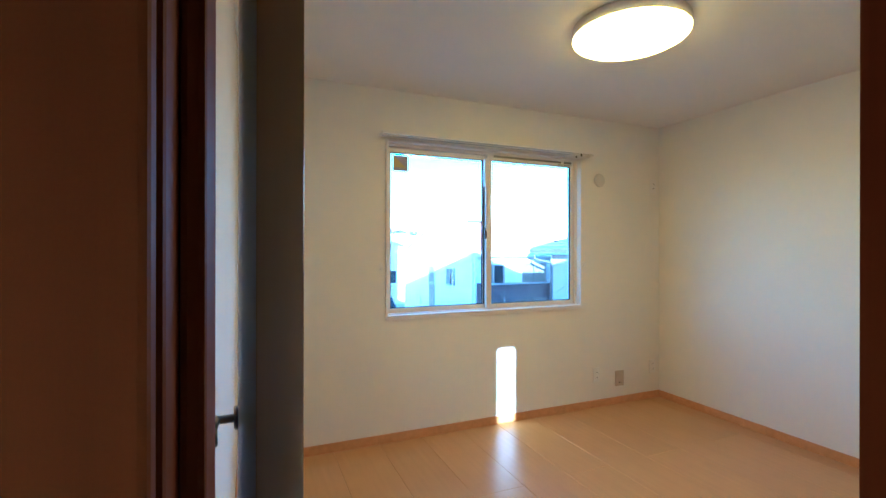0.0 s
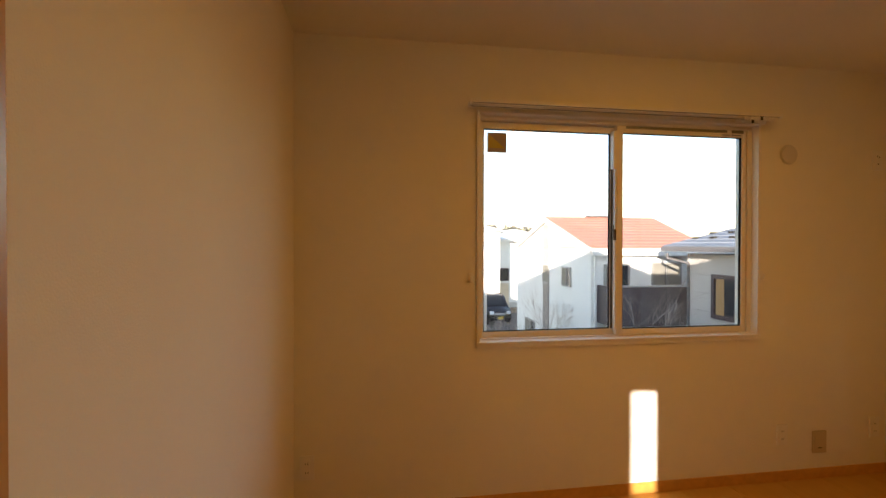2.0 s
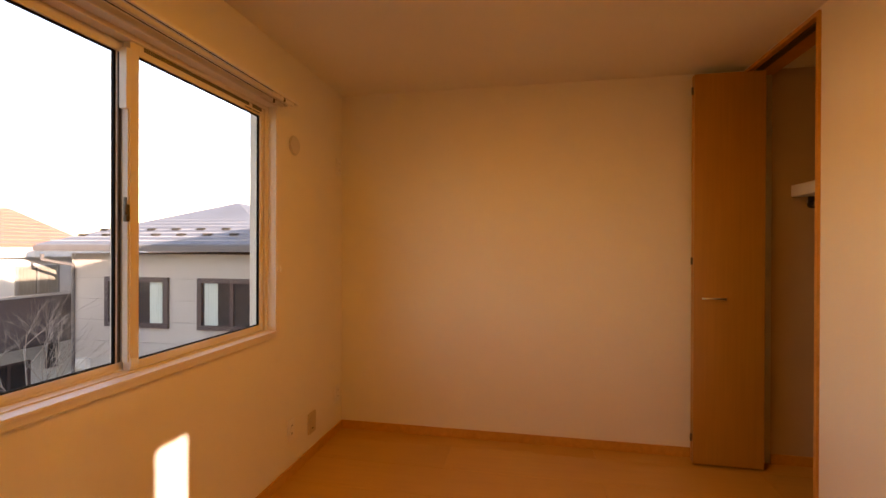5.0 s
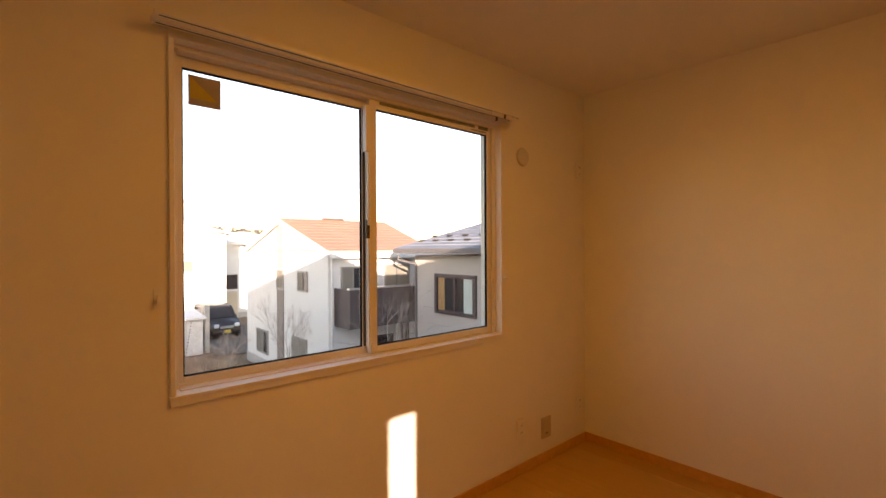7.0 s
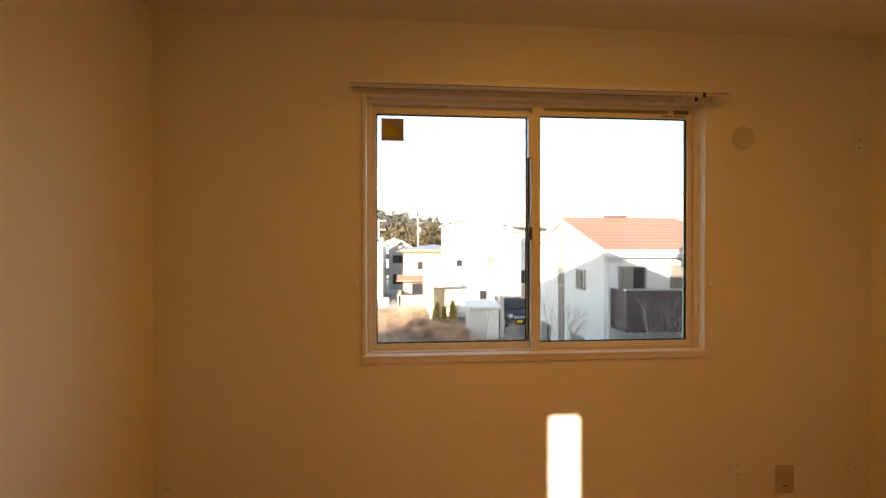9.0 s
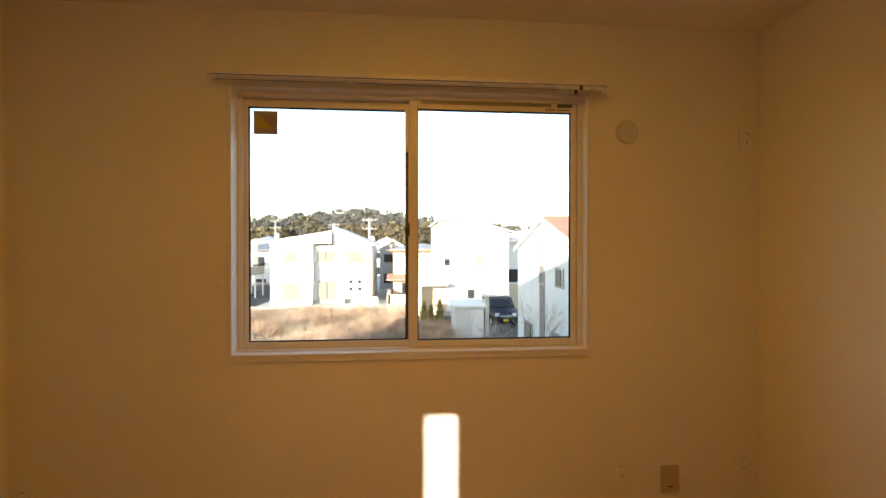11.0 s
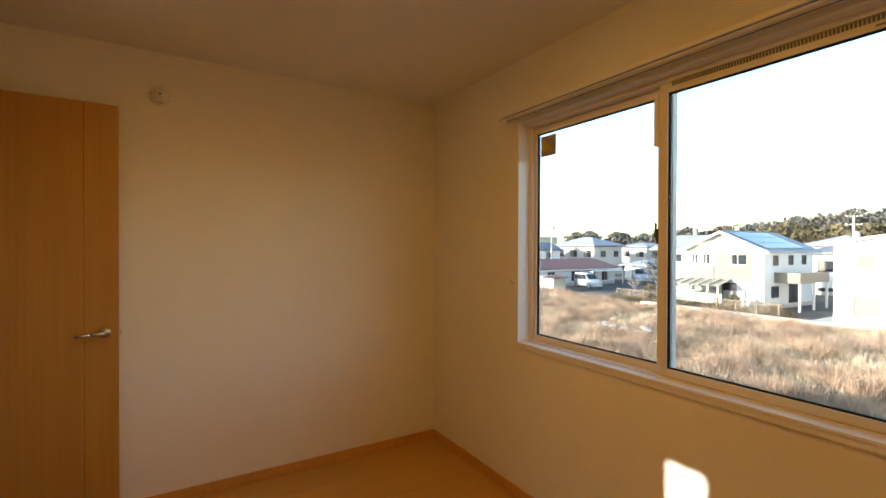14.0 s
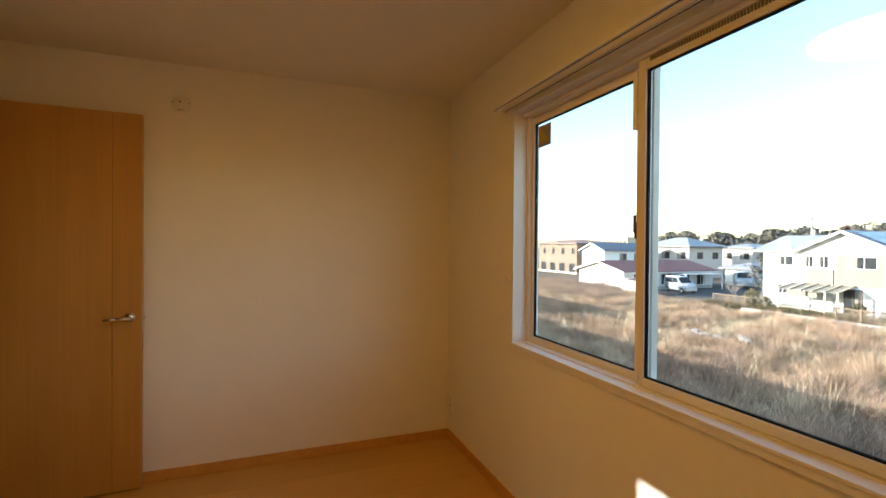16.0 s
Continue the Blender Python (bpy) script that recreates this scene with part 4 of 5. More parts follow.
for i in range(6):
    x = -17.7 + i * 0.68
    part("rafter", slab(bmesh.new(), [(x - 0.04, 33.2, -1.33), (x + 0.04, 33.2, -1.33), (x + 0.04, 34.95, -0.96), (x - 0.04, 34.95, -0.96)], (0, 0, 0.07)), M["pale_wood"], pg)
    if i in (0, 2, 4, 5):
        part("post", boxes((x - 0.05, x + 0.05, 33.25, 33.35, G, -1.35)), M["pale_wood"], pg)
part("handrail", boxes((-17.7, -14.3, 33.26, 33.34, -2.1, -2.03), (-17.7, -14.3, 33.26, 33.34, -2.5, -2.44)), M["pale_wood"], pg)
part("awning", boxes((-17.4, -15.6, 33.6, 33.65, -1.75, -1.4)), M["curtain"], pg)

side = part("side_porch", boxes((-12.2, -10.7, 36.4, 41.0, -1.05, -0.90), (-12.2, -10.7, 36.4, 36.5, -0.90, -0.35), (-10.8, -10.7, 36.5, 41.0, -0.90, -0.35), bevel=0.01), M["taupe_wall"], F, "taupe side balcony over a porch")
for y in (36.5, 38.7, 40.8):
    part("porch_post", boxes((-10.85, -10.73, y, y + 0.12, G, -1.05)), M["white_fascia"], side)
mast = bmesh.new()
rod(mast, (-14.85, 36.0, 2.42), (-14.85, 36.0, 3.35), 0.02)
for a0, b0 in (((-15.2, 36.0, 2.40), (-14.85, 36.0, 2.95)), ((-14.5, 36.0, 2.40), (-14.85, 36.0, 2.95)), ((-15.3, 36.0, 3.25), (-14.4, 36.0, 3.25)), ((-15.15, 36.0, 3.05), (-14.55, 36.0, 3.05))):
    rod(mast, a0, b0, 0.013)
part("roof_aerial", mast, M["wire"], F, "thin dark roof aerial")
F.location.x += 0.4
pg.location.x += 0.4


def lattice(x0, x1, y, h):
    f = thing("lattice_fence", ((x0 + x1) / 2, y, G), "low weathered wooden lattice fence", "fence", "lattice fences")
    b1 = bmesh.new()
    n_ = int((x1 - x0) / 0.16)
    for i in range(n_):
        x = x0 + i * 0.16
        for sg in (1, -1):
            slab(b1, [(x, y, G + 0.1), (x + 0.035, y, G + 0.1), (x + 0.035 + sg * h, y + 0.01 * sg, G + 0.1 + h), (x + sg * h, y + 0.01 * sg, G + 0.1 + h)], (0, 0.012, 0))
    bmesh.ops.bisect_plane(b1, geom=b1.verts[:] + b1.edges[:] + b1.faces[:], plane_co=(x0, 0, 0), plane_no=(-1, 0, 0), clear_outer=True)
    bmesh.ops.bisect_plane(b1, geom=b1.verts[:] + b1.edges[:] + b1.faces[:], plane_co=(x1, 0, 0), plane_no=(1, 0, 0), clear_outer=True)
    part("lattice_panel", b1, M["lattice"], f)
    part("top_rail", boxes((x0, x1, y - 0.03, y + 0.03, G + 0.1 + h, G + 0.16 + h)), M["lattice"], f)
    for x in np.arange(x0, x1 + 0.01, 1.2):
        part("post", boxes((x - 0.04, x + 0.04, y - 0.04, y + 0.04, G, G + 0.2 + h)), M["lattice"], f)


lattice(-21.5, -18.6, 32.6, 0.8)
lattice(-13.4, -9.6, 32.2, 0.8)

# low red-roofed house, and the far houses behind it
L = thing("house", (-36, 34.2, G), "low single-storey cream house with a maroon roof", "house", "houses")
walls(L, -39.4, -32.5, 34.2, 46.3, -1.08, "white_wall")
gable_y(L, -39.4, -32.5, 34.2, 46.3, -1.08, -0.20, 0.45, "maroon_roof", "white_wall")
for i in range(14):
    y = 34.2 + i * 0.9
    part("roof_seam", slab(bmesh.new(), [(-35.95, y, -0.075), (-35.95, y + 0.05, -0.075), (-32.1, y + 0.05, -1.055), (-32.1, y, -1.055)], (0, 0, 0.014)), M["maroon_roof"], L)
for u0, u1, z0, z1 in ((35.4, 36.6, -2.3, -1.35), (39.0, 40.4, -2.5, -1.35), (41.6, 43.0, -2.6, -1.35), (44.0, 45.2, -2.6, -1.35)):
    house_window(L, "E", -32.5, u0, u1, z0, z1, "white_fascia")
porch = part("porch", boxes((-32.5, -31.0, 40.8, 46.0, -1.42, -1.34), (-31.08, -31.0, 40.8, 40.9, G, -1.42), (-31.08, -31.0, 45.9, 46.0, G, -1.42)), M["white_fascia"], L, "white glazed lean-to porch")
part("porch_window", boxes(*[(-31.06, -31.02, y, y + 0.06, G + 0.5, -1.42) for y in (42.0, 43.2, 44.5)]), M["white_fascia"], porch)
part("eaves_gutter", boxes((-32.05, -31.97, 33.8, 46.7, -1.24, -1.15)), M["white_fascia"], L)
sh2 = thing("garden_shed", (-29.9, 33.4, G), "small cream shed with a patched metal roof", "shed")
part("body", boxes((-31.0, -28.7, 32.6, 34.2, G, -1.75)), M["cream_wall"], sh2)
part("roof", slab(bmesh.new(), [(-30.0, 32.4, -1.62), (-28.5, 32.4, -1.75), (-28.5, 34.4, -1.68), (-30.0, 34.4, -1.55)], (0, 0, 0.06)), M["maroon_roof"], sh2)
part("roof_patch", slab(bmesh.new(), [(-31.2, 32.4, -1.72), (-30.0, 32.4, -1.62), (-30.0, 34.4, -1.55), (-31.2, 34.4, -1.65)], (0, 0, 0.06)), M["alu"], sh2)


def far_house(x0, x1, y0, y1, eave, ridge, roof, wall, label, wins=3, low=True):
    q = thing("house", ((x0 + x1) / 2, y0, G), label, "house", "houses")
    walls(q, x0, x1, y0, y1, eave, wall)
    hip(q, x0, x1, y0, y1, eave, ridge, 0.5, roof, fascia="fascia")
    w = (x1 - x0) / wins
    for i in range(wins):
        u = x0 + w * (i + 0.3)
        house_window(q, "S", y0, u, u + min(1.7, w * 0.5), eave - 1.75, eave - 0.75, "bronze", curtain=[("curtain", 0, 0.4)])
        if low:
            house_window(q, "S", y0, u, u + min(1.8, w * 0.55), eave - 4.6, eave - 3.2, "bronze")
    for yy in (y0 + 1.5, y0 + 4.5):
        house_window(q, "E", x1, yy, yy + 1.1, eave - 1.75, eave - 0.8, "bronze")
    return q


BR = thing("house", (-49, 44, G), "white two-storey house with a slate-blue gable roof", "house", "houses")
walls(BR, -51.5, -46.8, 44, 52, 0.9, "white_wall")
gable_y(BR, -51.5, -46.8, 44, 52, 0.9, 1.85, 0.4, "blue_roof", "white_wall")
for u0, u1 in ((46.6, 47.8), (49.2, 50.3)):
    house_window(BR, "E", -46.8, u0, u1, -0.5, 0.45, "bronze", curtain=[("curtain", 0, 0.4)])
for i in range(7):
    part("snow_guard", boxes((-46.75, -46.55, 44.3 + i * 1.1, 44.5 + i * 1.1, 0.98, 1.08)), M["slot"], BR)
far_house(-52.0, -43.7, 56, 62.5, 1.5, 2.8, "grey_roof", "grey_wall", "beige two-storey house with a grey hipped roof", 3)
far_house(-66, -55.4, 46, 54, 1.9, 2.5, "brown_roof", "balcony_wood", "brown weathered two-storey house", 4)
far_house(-36.5, -29, 66, 74, 1.3, 2.6, "brown_roof", "white_wall", "white house with a brown hipped roof", 2)
far_house(-29, -22, 60, 68, 1.4, 2.3, "grey_roof", "white_wall", "white house with a grey roof behind the road", 2)
far_house(-50, -44.5, 70, 77, 1.35, 2.0, "grey_roof", "grey_wall", "pale house with a flat grey roof farther off", 2)
far_house(-35.3, -31.7, 52, 57, -1.0, -0.4, "grey_roof", "white_wall", "low white house with a grey roof", 1, False)
far_house(-15.5, -10.5, 52, 60, 0.9, 1.8, "blue_roof", "white_wall", "pale house with a slate-blue roof behind the lane", 2)
far_house(-20, -14.5, 64, 72, 1.6, 2.7, "grey_roof", "white_wall", "pale grey house among others", 2)
far_house(12, 20, 44, 52, 1.5, 2.6, "grey_roof", "white_wall", "white house behind the red-roofed one", 2)
ap = thing("apartment_building", (-131, 120, G), "long pale apartment block far behind the houses", "apartment building")
part("wall", boxes((-139, -124, 120, 130, G, 4.6)), M["cream_wall"], ap)
part("roof", boxes((-139.3, -123.7, 119.7, 130.3, 4.6, 4.9)), M["concrete"], ap)
for i in range(8):
    for z in (-1.6, 0.4, 2.4):
        f_ = part("window", boxes((-138.4 + i * 1.8, -137.3 + i * 1.8, 119.93, 120.02, z, z + 1.3)), M["house_glass"], ap)

# storage shed and its pipe
shd = thing("storage_shed", (4.8, 21.6, G), "pale grey metal storage shed beside the drive", "shed")
part("body", boxes((4.08, 5.45, 21.4, 22.8, G, -1.52)), M["shed"], shd)
part("roof", slab(bmesh.new(), [(3.98, 21.25, -1.52), (5.55, 21.25, -1.52), (5.55, 22.95, -1.38), (3.98, 22.95, -1.38)], (0, 0, 0.08)), M["white_fascia"], shd)
for i in range(6):
    part("wall_rib", boxes((4.10 + i * 0.26, 4.14 + i * 0.26, 21.37, 21.40, G + 0.05, -1.55)), M["shed"], shd)
part("chain", boxes(*[(4.98 - 0.02 * i, 5.02 - 0.02 * i, 21.35, 21.37, -1.65 - i * 0.13, -1.60 - i * 0.13) for i in range(10)]), M["slot"], shd, "dark dangling chain")
part("door_panel", boxes((4.85, 5.40, 21.36, 21.39, G + 0.05, -1.6)), M["white_fascia"], shd)
structure("trim_post", boxes((5.55, 5.72, 21.5, 21.65, G, -1.0)), M["concrete"], "short pale concrete post", "post")


def car(name, origin, turn, paint, label, plate, size=1.0):
    """A boxy kei car: nose towards -y before it is turned."""
    v = thing(name, (0, 0, 0), label, "car")
    b = bmesh.new()
    prof = [(-1.68, 0.28), (-1.70, 0.62), (-1.62, 0.92), (-0.95, 1.05), (-0.42, 1.66), (-0.2, 1.74), (1.45, 1.76), (1.62, 1.60), (1.70, 0.95), (1.68, 0.28)]
    slab(b, [(-0.73, y, z) for y, z in prof], (1.46, 0, 0))
    bmesh.ops.bevel(b, geom=b.edges[:], offset=0.06, segments=3, affect="EDGES")
    body = part("body", b, M[paint], v, smooth=True)
    part("windscreen", slab(bmesh.new(), [(-0.62, -0.935, 1.09), (0.62, -0.935, 1.09), (0.56, -0.46, 1.62), (-0.56, -0.46, 1.62)], (0, -0.035, 0.02)), M["house_glass"], body)
    for sx in (-0.735, 0.735):
        part("side_window", slab(bmesh.new(), [(sx, -0.70, 1.08), (sx, 0.25, 1.08), (sx, 0.25, 1.58), (sx, -0.38, 1.58)], (0.012 if sx > 0 else -0.012, 0, 0)), M["house_glass"], body)
        part("side_window", slab(bmesh.new(), [(sx, 0.32, 1.08), (sx, 1.45, 1.08), (sx, 1.38, 1.58), (sx, 0.32, 1.58)], (0.012 if sx > 0 else -0.012, 0, 0)), M["house_glass"], body)
        part("mirror", boxes((sx - 0.10 * (sx < 0), sx + 0.10 * (sx > 0), -0.80, -0.70, 1.05, 1.20), bevel=0.02), M[paint], body)
        for y in (-1.12, 1.12):
            w = part("wheel", disc(bmesh.new(), (sx * 0.93, y, 0.28), (1, 0, 0), 0.28, 0.16, 28, 0.03), M["tyre"], v)
            part("rim", disc(bmesh.new(), (sx * 1.045, y, 0.28), (1, 0, 0), 0.18, 0.02, 20), M["alu"], w)
        part("headlight", boxes((sx * 0.72 - 0.13, sx * 0.72 + 0.13, -1.72, -1.62, 0.66, 0.86), bevel=0.03), M["lens"], v)
        part("tail_light", boxes((sx * 0.92 - 0.05, sx * 0.92 + 0.05, 1.66, 1.72, 0.8, 1.2), bevel=0.01), M["red_lens"], v)
    part("grille", boxes((-0.35, 0.35, -1.725, -1.69, 0.62, 0.74)), M["alu"], v)
    part("bumper", boxes((-0.70, 0.70, -1.76, -1.60, 0.26, 0.50), bevel=0.04), M[paint], v)
    part("number_plate", boxes((-0.165, 0.165, -1.775, -1.755, 0.36, 0.53)), M[plate], v, "blank number plate")
    v.matrix_world = pose(*origin, 0, 0, turn) @ Matrix.Scale(size, 4)


car("car", (7.0, 25.4, G + 0.05), 3, "car_black", "black boxy small car parked on the drive", "plate", 0.88)
car("car", (-29.6, 38.4, G + 0.06), 80, "car_silver", "silver compact van parked by the low house", "paper", 0.88)
car("car", (-31.5, 49.8, G + 0.06), 40, "car_silver", "silver car parked on the far road", "paper")


# utility poles and wires
def utility_pole(x, y, top, arms=2):
    p = thing("utility_pole", (x, y, G), "grey concrete utility pole with cross-arms", "utility pole", "utility poles")
    part("pole", rod(bmesh.new(), (x, y, G), (x, y, top), 0.16, 0.10, 12), M["pole"], p)
    for i in range(arms):
        z = top - 0.25 - i * 0.8
        arm = part("cross_arm", boxes((x - 0.65, x + 0.65, y - 0.04, y + 0.04, z, z + 0.06)), M["pole"], p)
        part("insulator", boxes(*[(x + d - 0.03, x + d + 0.03, y - 0.03, y + 0.03, z + 0.06, z + 0.17) for d in (-0.58, -0.25, 0.25, 0.58)]), M["white_fascia"], arm)
    part("transformer", rod(bmesh.new(), (x + 0.3, y, top - 2.4), (x + 0.3, y, top - 1.7), 0.22, 0.22, 14), M["pole"], p)
    return p


def wire(a, b, sag=0.35, r=0.014):
    cu = bpy.data.curves.new("wire", "CURVE")
    cu.dimensions, cu.bevel_depth, cu.bevel_resolution = "3D", r, 1
    sp = cu.splines.new("POLY")
    sp.points.add(12)
    for i in range(13):
        f = i / 12
        q = Vector(a).lerp(Vector(b), f)
        sp.points[i].co = (q.x, q.y, q.z - sag * 4 * f * (1 - f), 1)
    cu.materials.append(M["wire"])
    tagged(new("overhead_wire", cu), "thin dark overhead wire between poles", "wire", "overhead wires")


for x, y, top, arms in ((-1.35, 42.2, 3.9, 2), (-14.0, 58, 4.6, 2), (-44.5, 48, 6.0, 3), (-36.5, 70, 5.6, 2), (-92, 70, 6.5, 2), (8.6, 40, 5.2, 3), (-7.5, 62, 4.4, 2), (3.0, 70, 6.0, 2)):
    utility_pole(x, y, top, arms)
for d in (-0.7, 0.7):
    wire((-1.35 + d, 42.2, 3.9), (-14 + d, 58, 4.6)), wire((-14 + d, 58, 4.6), (-44.5 + d, 48, 6.0), 0.8), wire((-1.35 + d, 42.2, 3.9), (8.6 + d, 40, 5.2))
    wire((-44.5 + d, 48, 6.0), (-92 + d, 70, 6.5), 0.9), wire((-7.5 + d, 62, 4.4), (3.0 + d, 70, 6.0), 0.4)
wire((-14, 58, 3.7), (-7.5, 62, 3.6), 0.3), wire((-1.35, 42.2, 3.0), (-8.1, 44, 1.5), 0.2)


# ---- plants ----
def cloud(name, mat, verts, faces, label, category, parent=None, kind="stuff"):
    me = bpy.data.meshes.new(name)
    me.from_pydata(verts, [], faces)
    me.materials.append(mat)
    ob = new(name, me)
    if parent:
        ob.parent = parent
        ob.matrix_parent_inverse = Matrix.Translation(-ORIGIN[parent])
    return tagged(ob, label, category, kind=kind)


rng = np.random.default_rng(7)


def blades(x, y, h, w, per, lean, splay=0.16):
    """Tufts of upright blades, one triangle each."""
    x, y, h = (np.repeat(a, per) for a in (x, y, h))
    n_ = len(x)
    a = rng.uniform(0, 2 * np.pi, n_)
    bx, by = x + rng.normal(0, splay, n_), y + rng.normal(0, splay, n_)
    hh = h * rng.uniform(0.55, 1.1, n_)
    tx, ty = bx + rng.normal(0, lean, n_) * hh, by + rng.normal(0, lean, n_) * hh
    dx, dy = np.cos(a) * w * 0.5, np.sin(a) * w * 0.5
    v = np.stack([np.stack([bx - dx, by - dy, np.full(n_, G - 0.02)], 1), np.stack([bx + dx, by + dy, np.full(n_, G - 0.02)], 1), np.stack([tx, ty, G + hh], 1)], 1).reshape(-1, 3)
    return v.tolist(), np.arange(n_ * 3).reshape(-1, 3).tolist()


def field(n_, x0, x1, y0, y1, patch, keep):
    x, y = rng.uniform(x0, x1, n_), rng.uniform(y0, y1, n_)
    v = np.array([noise.noise(Vector((a * patch, b * patch, 3.1))) for a, b in zip(x, y)])
    k = keep(x, y, v)
    return x[k], y[k], v[k]


def open_field(x, y):
    return (y < 31.3) & ~((x > 2.6) & (y > 20)) & ~((x > 5.9) & (y > 11)) & ~(x > 8)


x, y, v = field(26000, -48, 8, 7, 31.3, 0.35, lambda x, y, v: open_field(x, y))
cloud("grass_field", M["grass"], *blades(x, y, 0.22 + 0.20 * np.clip(v + 0.5, 0, 1), 0.032, 8, 0.6, 0.22), "pale dry winter grass over the field", "grass")
x, y, v = field(5200, -45, 6, 7, 31, 0.45, lambda x, y, v: open_field(x, y) & (v > -0.12))
cloud("brush_field", M["brush"], *blades(x, y, rng.uniform(0.30, 0.60, len(x)) + 0.75 * np.clip(v, 0, 1), 0.020, 90, 0.55, 0.22), "brown dry weeds in clumps on the field", "weeds")
x, y, v = field(900, -44, 5, 7, 30, 0.5, lambda x, y, v: open_field(x, y) & (v > 0.15))
cloud("bush_field", M["dark_brush"], *blades(x, y, rng.uniform(0.55, 0.95, len(x)), 0.018, 150, 0.6, 0.30), "dark brown thickets standing over the field", "weeds")
x, y, v = field(1500, -40, 4, 8, 31, 0.6, lambda x, y, v: open_field(x, y) & (v > 0.0))
cloud("reed_field", M["grass"], *blades(x, y, rng.uniform(0.45, 0.8, len(x)), 0.020, 34, 0.38, 0.13), "pale straw tufts standing over the weeds", "grass")
x, y, v = field(2000, -52, -26, 25, 33.6, 0.3, lambda x, y, v: (v > -0.3) & ((y < 32.2) | (x < -31.4)))
cloud("brush_field", M["dark_brush"], *blades(x, y, 0.6 + 0.5 * np.clip(v + 0.3, 0, 1), 0.035, 16, 0.45, 0.3), "dark brown bushes at the end of the field", "weeds")
x, y, v = field(900, -22, -10.0, 32.0, 34.8, 0.5, lambda x, y, v: v > -0.3)
cloud("garden_weeds", M["olive"], *blades(x, y, 0.3 + 0.5 * np.clip(v + 0.3, 0, 1), 0.04, 14, 0.5, 0.18), "low winter garden plants by the house", "garden plants")
x, y, v = field(500, 1.6, 3.9, 20.8, 24.0, 0.5, lambda x, y, v: v > -0.5)
cloud("brush_shed", M["brush"], *blades(x, y, 0.6 + 0.35 * np.clip(v, 0, 1), 0.020, 18, 0.55, 0.25), "bare grey-brown shrubs beside the shed", "shrub")


def leaf_cloud(centres, size):
    """One small tilted triangle for each centre."""
    n_ = len(centres)
    c0 = np.asarray(centres)[:, None, :]
    return (c0 + rng.normal(0, 1, (n_, 3, 3)) * np.asarray(size).reshape(-1, 1, 1)).reshape(-1, 3).tolist(), np.arange(n_ * 3).reshape(-1, 3).tolist()


def crown_points(x, y, z0, h, r, n_, pointed):
    f = rng.uniform(0, 1, n_)
    rad = r * ((1 - f) ** 0.8 if pointed else np.sqrt(np.clip(1 - (2 * f - 1) ** 2, 0, 1))) * np.sqrt(rng.uniform(0.15, 1, n_)) * (1 + 0.25 * np.sin(f * 23 + x))
    a = rng.uniform(0, 2 * np.pi, n_)
    return np.stack([x + rad * np.cos(a), y + rad * np.sin(a), z0 + f * h], 1)


def woods(name, mat, n_, xr, yr, hr, pointed, label, per=420, size=0.17, base=lambda x, y: 0.0):
    pts = []
    for _ in range(n_):
        x, y, h = rng.uniform(*xr), rng.uniform(*yr), rng.uniform(*hr)
        pts.append(crown_points(x, y, G + base(x, y) + h * 0.12, h * 0.88, h * (0.25 if pointed else 0.46), per, pointed))
    c_ = np.concatenate(pts)
    cloud(name, mat, *leaf_cloud(c_, np.full(len(c_), size)), label, "woods")


hill = lambda x, y: 5.4 * math.exp(-((x + 11) / 34) ** 2) * min(1, max(0, (y - 92) / 22))
hb = bmesh.new()
bmesh.ops.create_grid(hb, x_segments=60, y_segments=16, size=0.5, matrix=Matrix.Translation((-20, 118, 0)) @ Matrix.Diagonal((240, 60, 1, 1)))
for v_ in hb.verts:
    v_.co.z = G - 0.05 + hill(v_.co.x, v_.co.y)
structure("backdrop_hill", hb, M["brush"], "low wooded hill behind the houses", "hill")
woods("far_woods", M["conifer"], 80, (-18, 42), (100, 120), (5.0, 8.8), True, "dark conifer woods on the hill", base=hill)
woods("far_woods", M["conifer"], 300, (-46, 38), (98, 118), (4.8, 8.4), False, "dark evergreen crowns in the woods", per=640, size=0.27, base=hill)
woods("far_woods", M["olive"], 60, (-40, 24), (94, 103), (5.0, 8.6), False, "olive-brown trees along the woods", per=640, size=0.27, base=hill)
woods("far_woods", M["conifer"], 46, (-100, -46), (105, 140), (4.5, 9.0), False, "scattered dark trees behind the far houses", per=1300, size=0.34)
hill2 = lambda x, y: 8.5 * math.exp(-((x + 78) / 30) ** 2) * math.exp(-((y - 180) / 28) ** 2)
h2 = bmesh.new()
bmesh.ops.create_grid(h2, x_segments=60, y_segments=24, size=0.5, matrix=Matrix.Translation((-78, 180, 0)) @ Matrix.Diagonal((170, 90, 1, 1)))
for v_ in h2.verts:
    v_.co.z = G - 0.05 + hill2(v_.co.x, v_.co.y)
structure("backdrop_rise", h2, M["twigs"], "brown wooded rise in the distance", "hill")
woods("far_woods", M["twigs"], 120, (-118, -42), (150, 182), (2.5, 4.2), False, "bare brown wood on the distant hill", per=500, size=0.42, base=hill2)
woods("garden_trees", M["conifer"], 7, (-27, -22), (44, 58), (2.6, 4.2), False, "dark evergreen garden trees by the road", per=260, size=0.16)


def thuja(x, y, h):
    t_ = thing("thuja_tree", (x, y, G), "small golden cone-shaped thuja by the entrance", "tree", "thujas")
    part("trunk", rod(bmesh.new(), (x, y, G), (x, y, G + h * 0.6), 0.05, 0.02, 8), M["bark"], t_)
    c_ = crown_points(x, y, G + 0.1, h, h * 0.24, 900, True)
    cr_ = cloud("crown", M["thuja"], *leaf_cloud(c_, np.full(len(c_), 0.05)), "", "", t_, "")


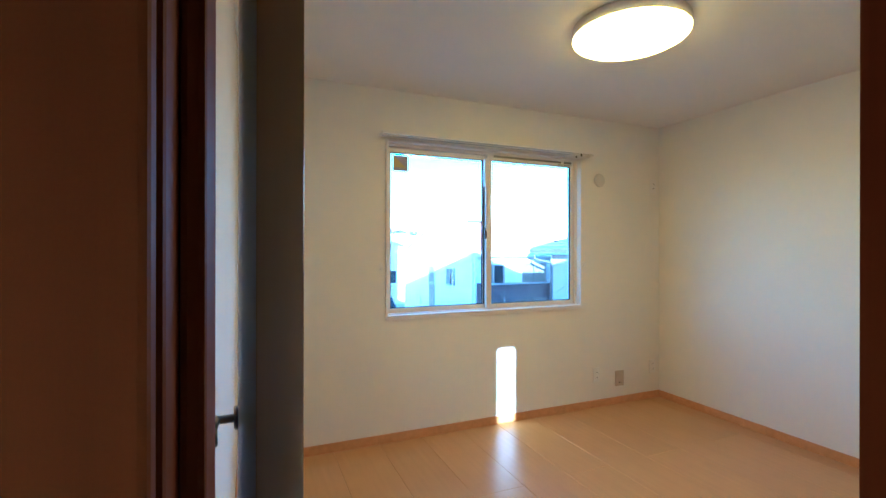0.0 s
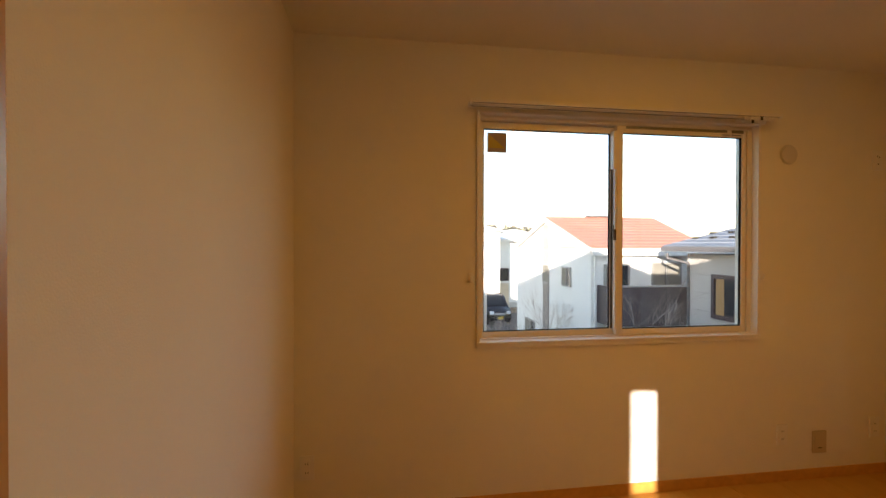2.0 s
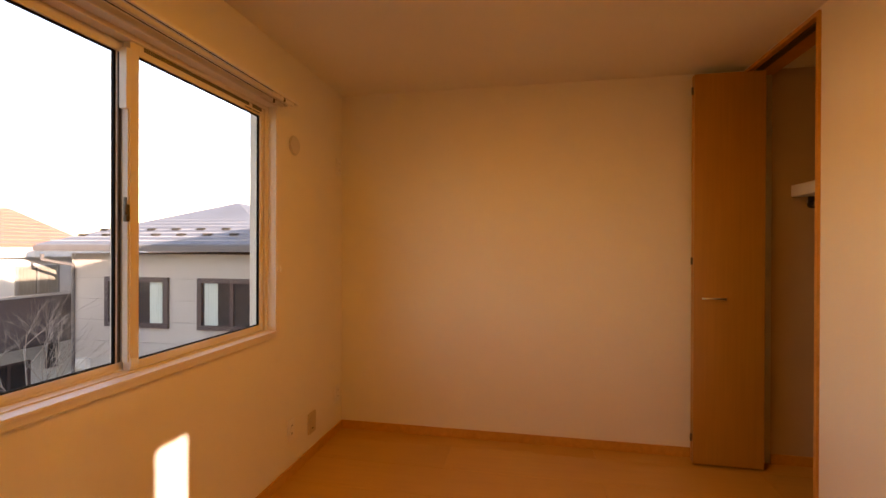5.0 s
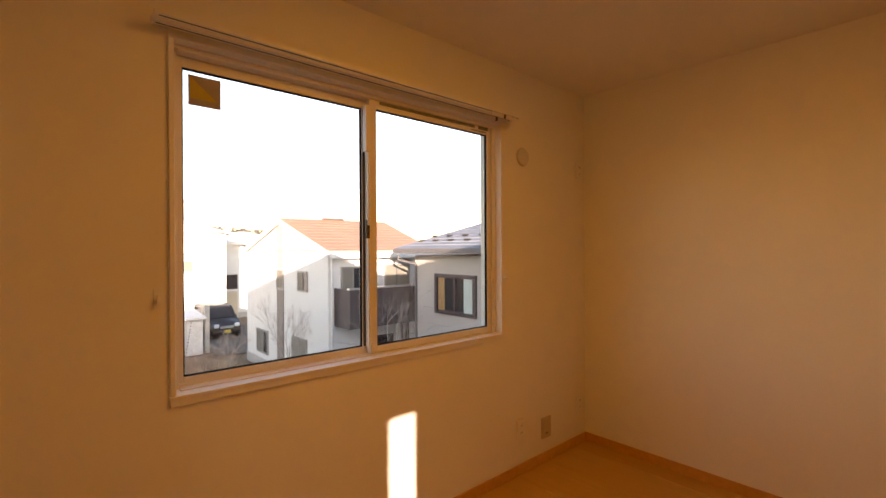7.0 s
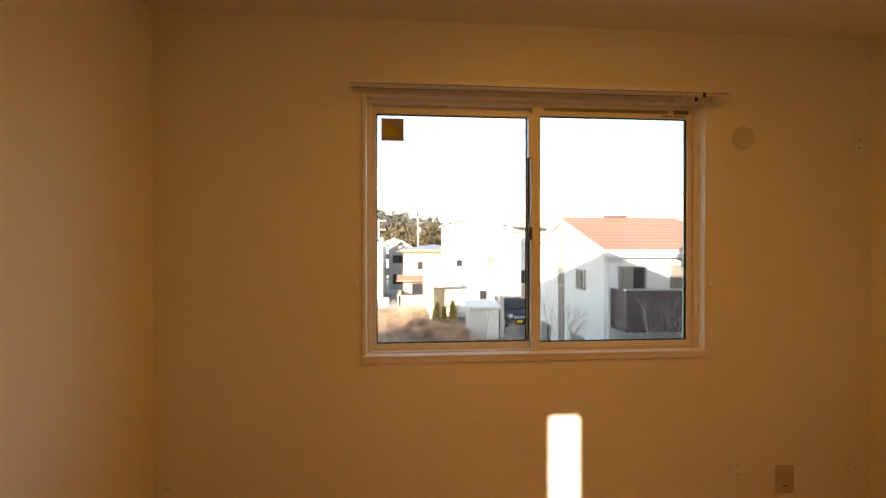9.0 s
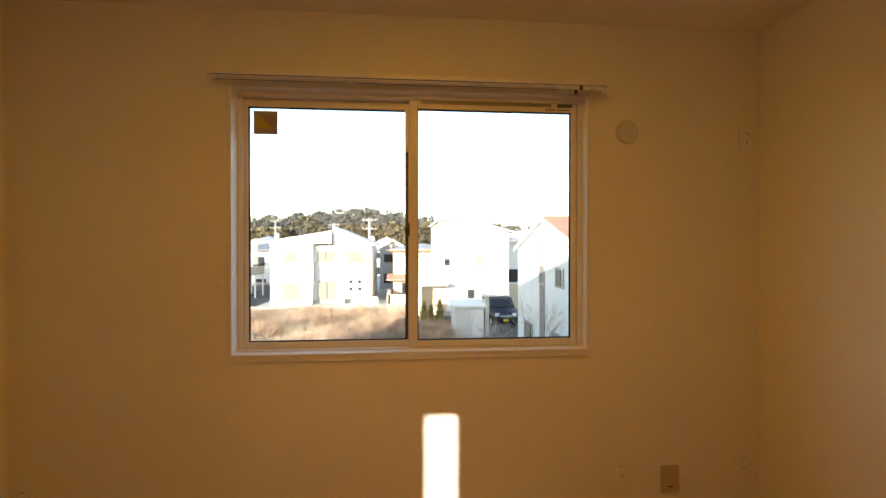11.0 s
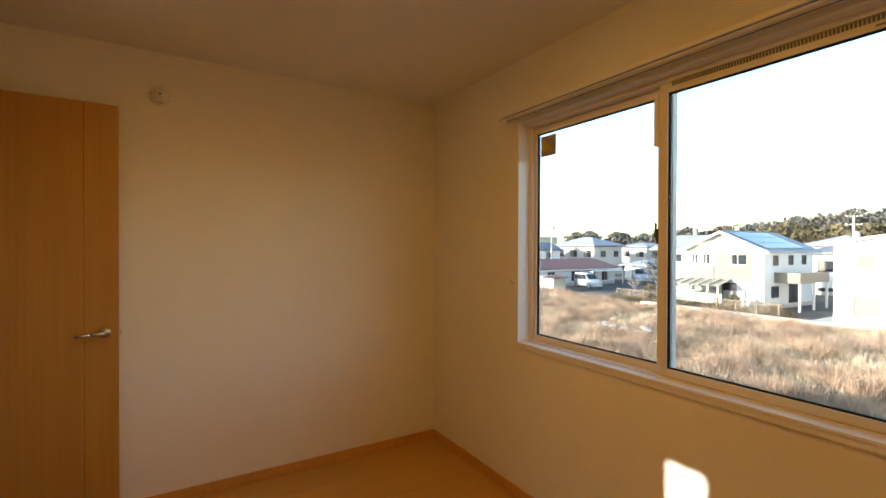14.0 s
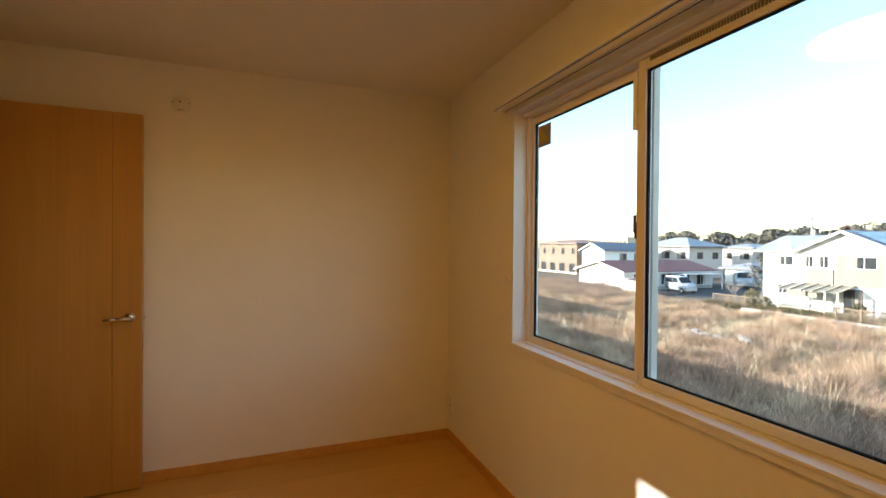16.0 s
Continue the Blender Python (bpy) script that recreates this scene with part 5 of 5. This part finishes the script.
thuja(2.85, 25.6, 1.15), thuja(3.75, 25.9, 1.2), thuja(3.3, 26.4, 0.8)
for x, y, h in ((-19.4, 33.8, 1.3), (-13.0, 33.6, 1.0), (-18.2, 33.4, 0.9)):
    sh = thing("garden_shrub", (x, y, G), "small dark green shrub in the front garden", "shrub", "garden shrubs")
    part("stem", rod(bmesh.new(), (x, y, G), (x, y, G + h * 0.7), 0.04, 0.02, 8), M["bark"], sh)
    c_ = crown_points(x, y, G + 0.1, h, h * 0.42, 700, False)
    cloud("crown", M["olive"], *leaf_cloud(c_, np.full(len(c_), 0.06)), "", "", sh, "")


def bare_tree(x, y, h, spread, seed):
    t_ = thing("bare_tree", (x, y, G), "leafless winter tree with thin pale branches", "tree", "bare trees")
    rnd = random.Random(seed)
    trunk, twigs = bmesh.new(), bmesh.new()

    def grow(p, d, length, r, depth):
        q = p + d * length
        rod(trunk if depth < 2 else twigs, p, q, r, r * 0.7, 6 if depth < 2 else 4)
        if depth >= 5:
            return
        for _ in range(3 if depth else 5):
            e = (d + Vector((rnd.uniform(-1, 1), rnd.uniform(-1, 1), rnd.uniform(-0.15, 0.55))) * spread).normalized()
            grow(p + d * length * rnd.uniform(0.55, 1.0), e, length * rnd.uniform(0.6, 0.8), r * 0.6, depth + 1)

    grow(Vector((x, y, G)), Vector((0, 0, 1)), h * 0.36, 0.019, 0)
    part("trunk", trunk, M["bark"], t_)
    part("branches", twigs, M["bark"], t_)


bare_tree(5.7, 13.4, 3.3, 0.7, 3)
bare_tree(7.1, 10.4, 4.0, 0.85, 5)
bare_tree(5.0, 16.0, 2.2, 0.8, 8)
bare_tree(-12.3, 33.0, 2.2, 0.8, 11)
bare_tree(-17.9, 32.9, 1.7, 0.9, 14)
bare_tree(-20.6, 33.6, 2.0, 0.8, 17)

# rubble in the field
for i in range(9):
    x, y, s_ = -11.8 + rng.normal(0, 0.7), 20.5 + rng.normal(0, 0.35), rng.uniform(0.10, 0.20)
    rk = bmesh.new()
    bmesh.ops.create_icosphere(rk, subdivisions=2, radius=s_, matrix=Matrix.Translation((x, y, G + 0.30 + s_ * 0.3)) @ Matrix.Diagonal((1.3, 1.0, 0.6, 1)))
    for v_ in rk.verts:
        v_.co += Vector(rng.normal(0, s_ * 0.07, 3))
    solid("rubble_stone", rk, M["rock"], "pale broken stone in the dry grass", "stone", "rubble stones")
rbm = bmesh.new()
bmesh.ops.create_cone(rbm, cap_ends=True, segments=18, radius1=1.2, radius2=0.7, depth=0.26, matrix=Matrix.Translation((-11.8, 20.5, G + 0.15)))
structure("ground_mound", rbm, M["soil"], "small earth mound under the stones", "ground")

# ---- floor boards, last ----
PW, PL = 0.303, 1.818
shared = {}
for i in range(-4, 13):
    for j in range(-2, 3):
        x0, x1 = i * PW - 0.04, (i + 1) * PW - 0.04
        y0 = j * PL + (0.909 if i % 2 else 0.0) - 0.003
        y1 = y0 + PL
        x0, x1, y0, y1 = max(x0, HX0), min(x1, W), max(y0, HY), min(y1, D)
        if x1 - x0 < 0.02 or y1 - y0 < 0.02:
            continue
        w_, l_ = round(x1 - x0, 4), round(y1 - y0, 4)
        if (w_, l_) not in shared:
            g = 0.0006
            pb = bmesh.new()
            box(pb, g, w_ - g, g, l_ - g, -0.004, 0.0)
            top = [e for e in pb.edges if all(v_.co.z > -0.001 for v_ in e.verts)]
            bmesh.ops.bevel(pb, geom=top, offset=0.0012, segments=1, affect="EDGES")
            shared[w_, l_] = mesh("floor_board", pb, M["floor"])
        ob = new("floor_board", shared[w_, l_])
        ob.location, ob.parent = (x0, y0, 0), floor
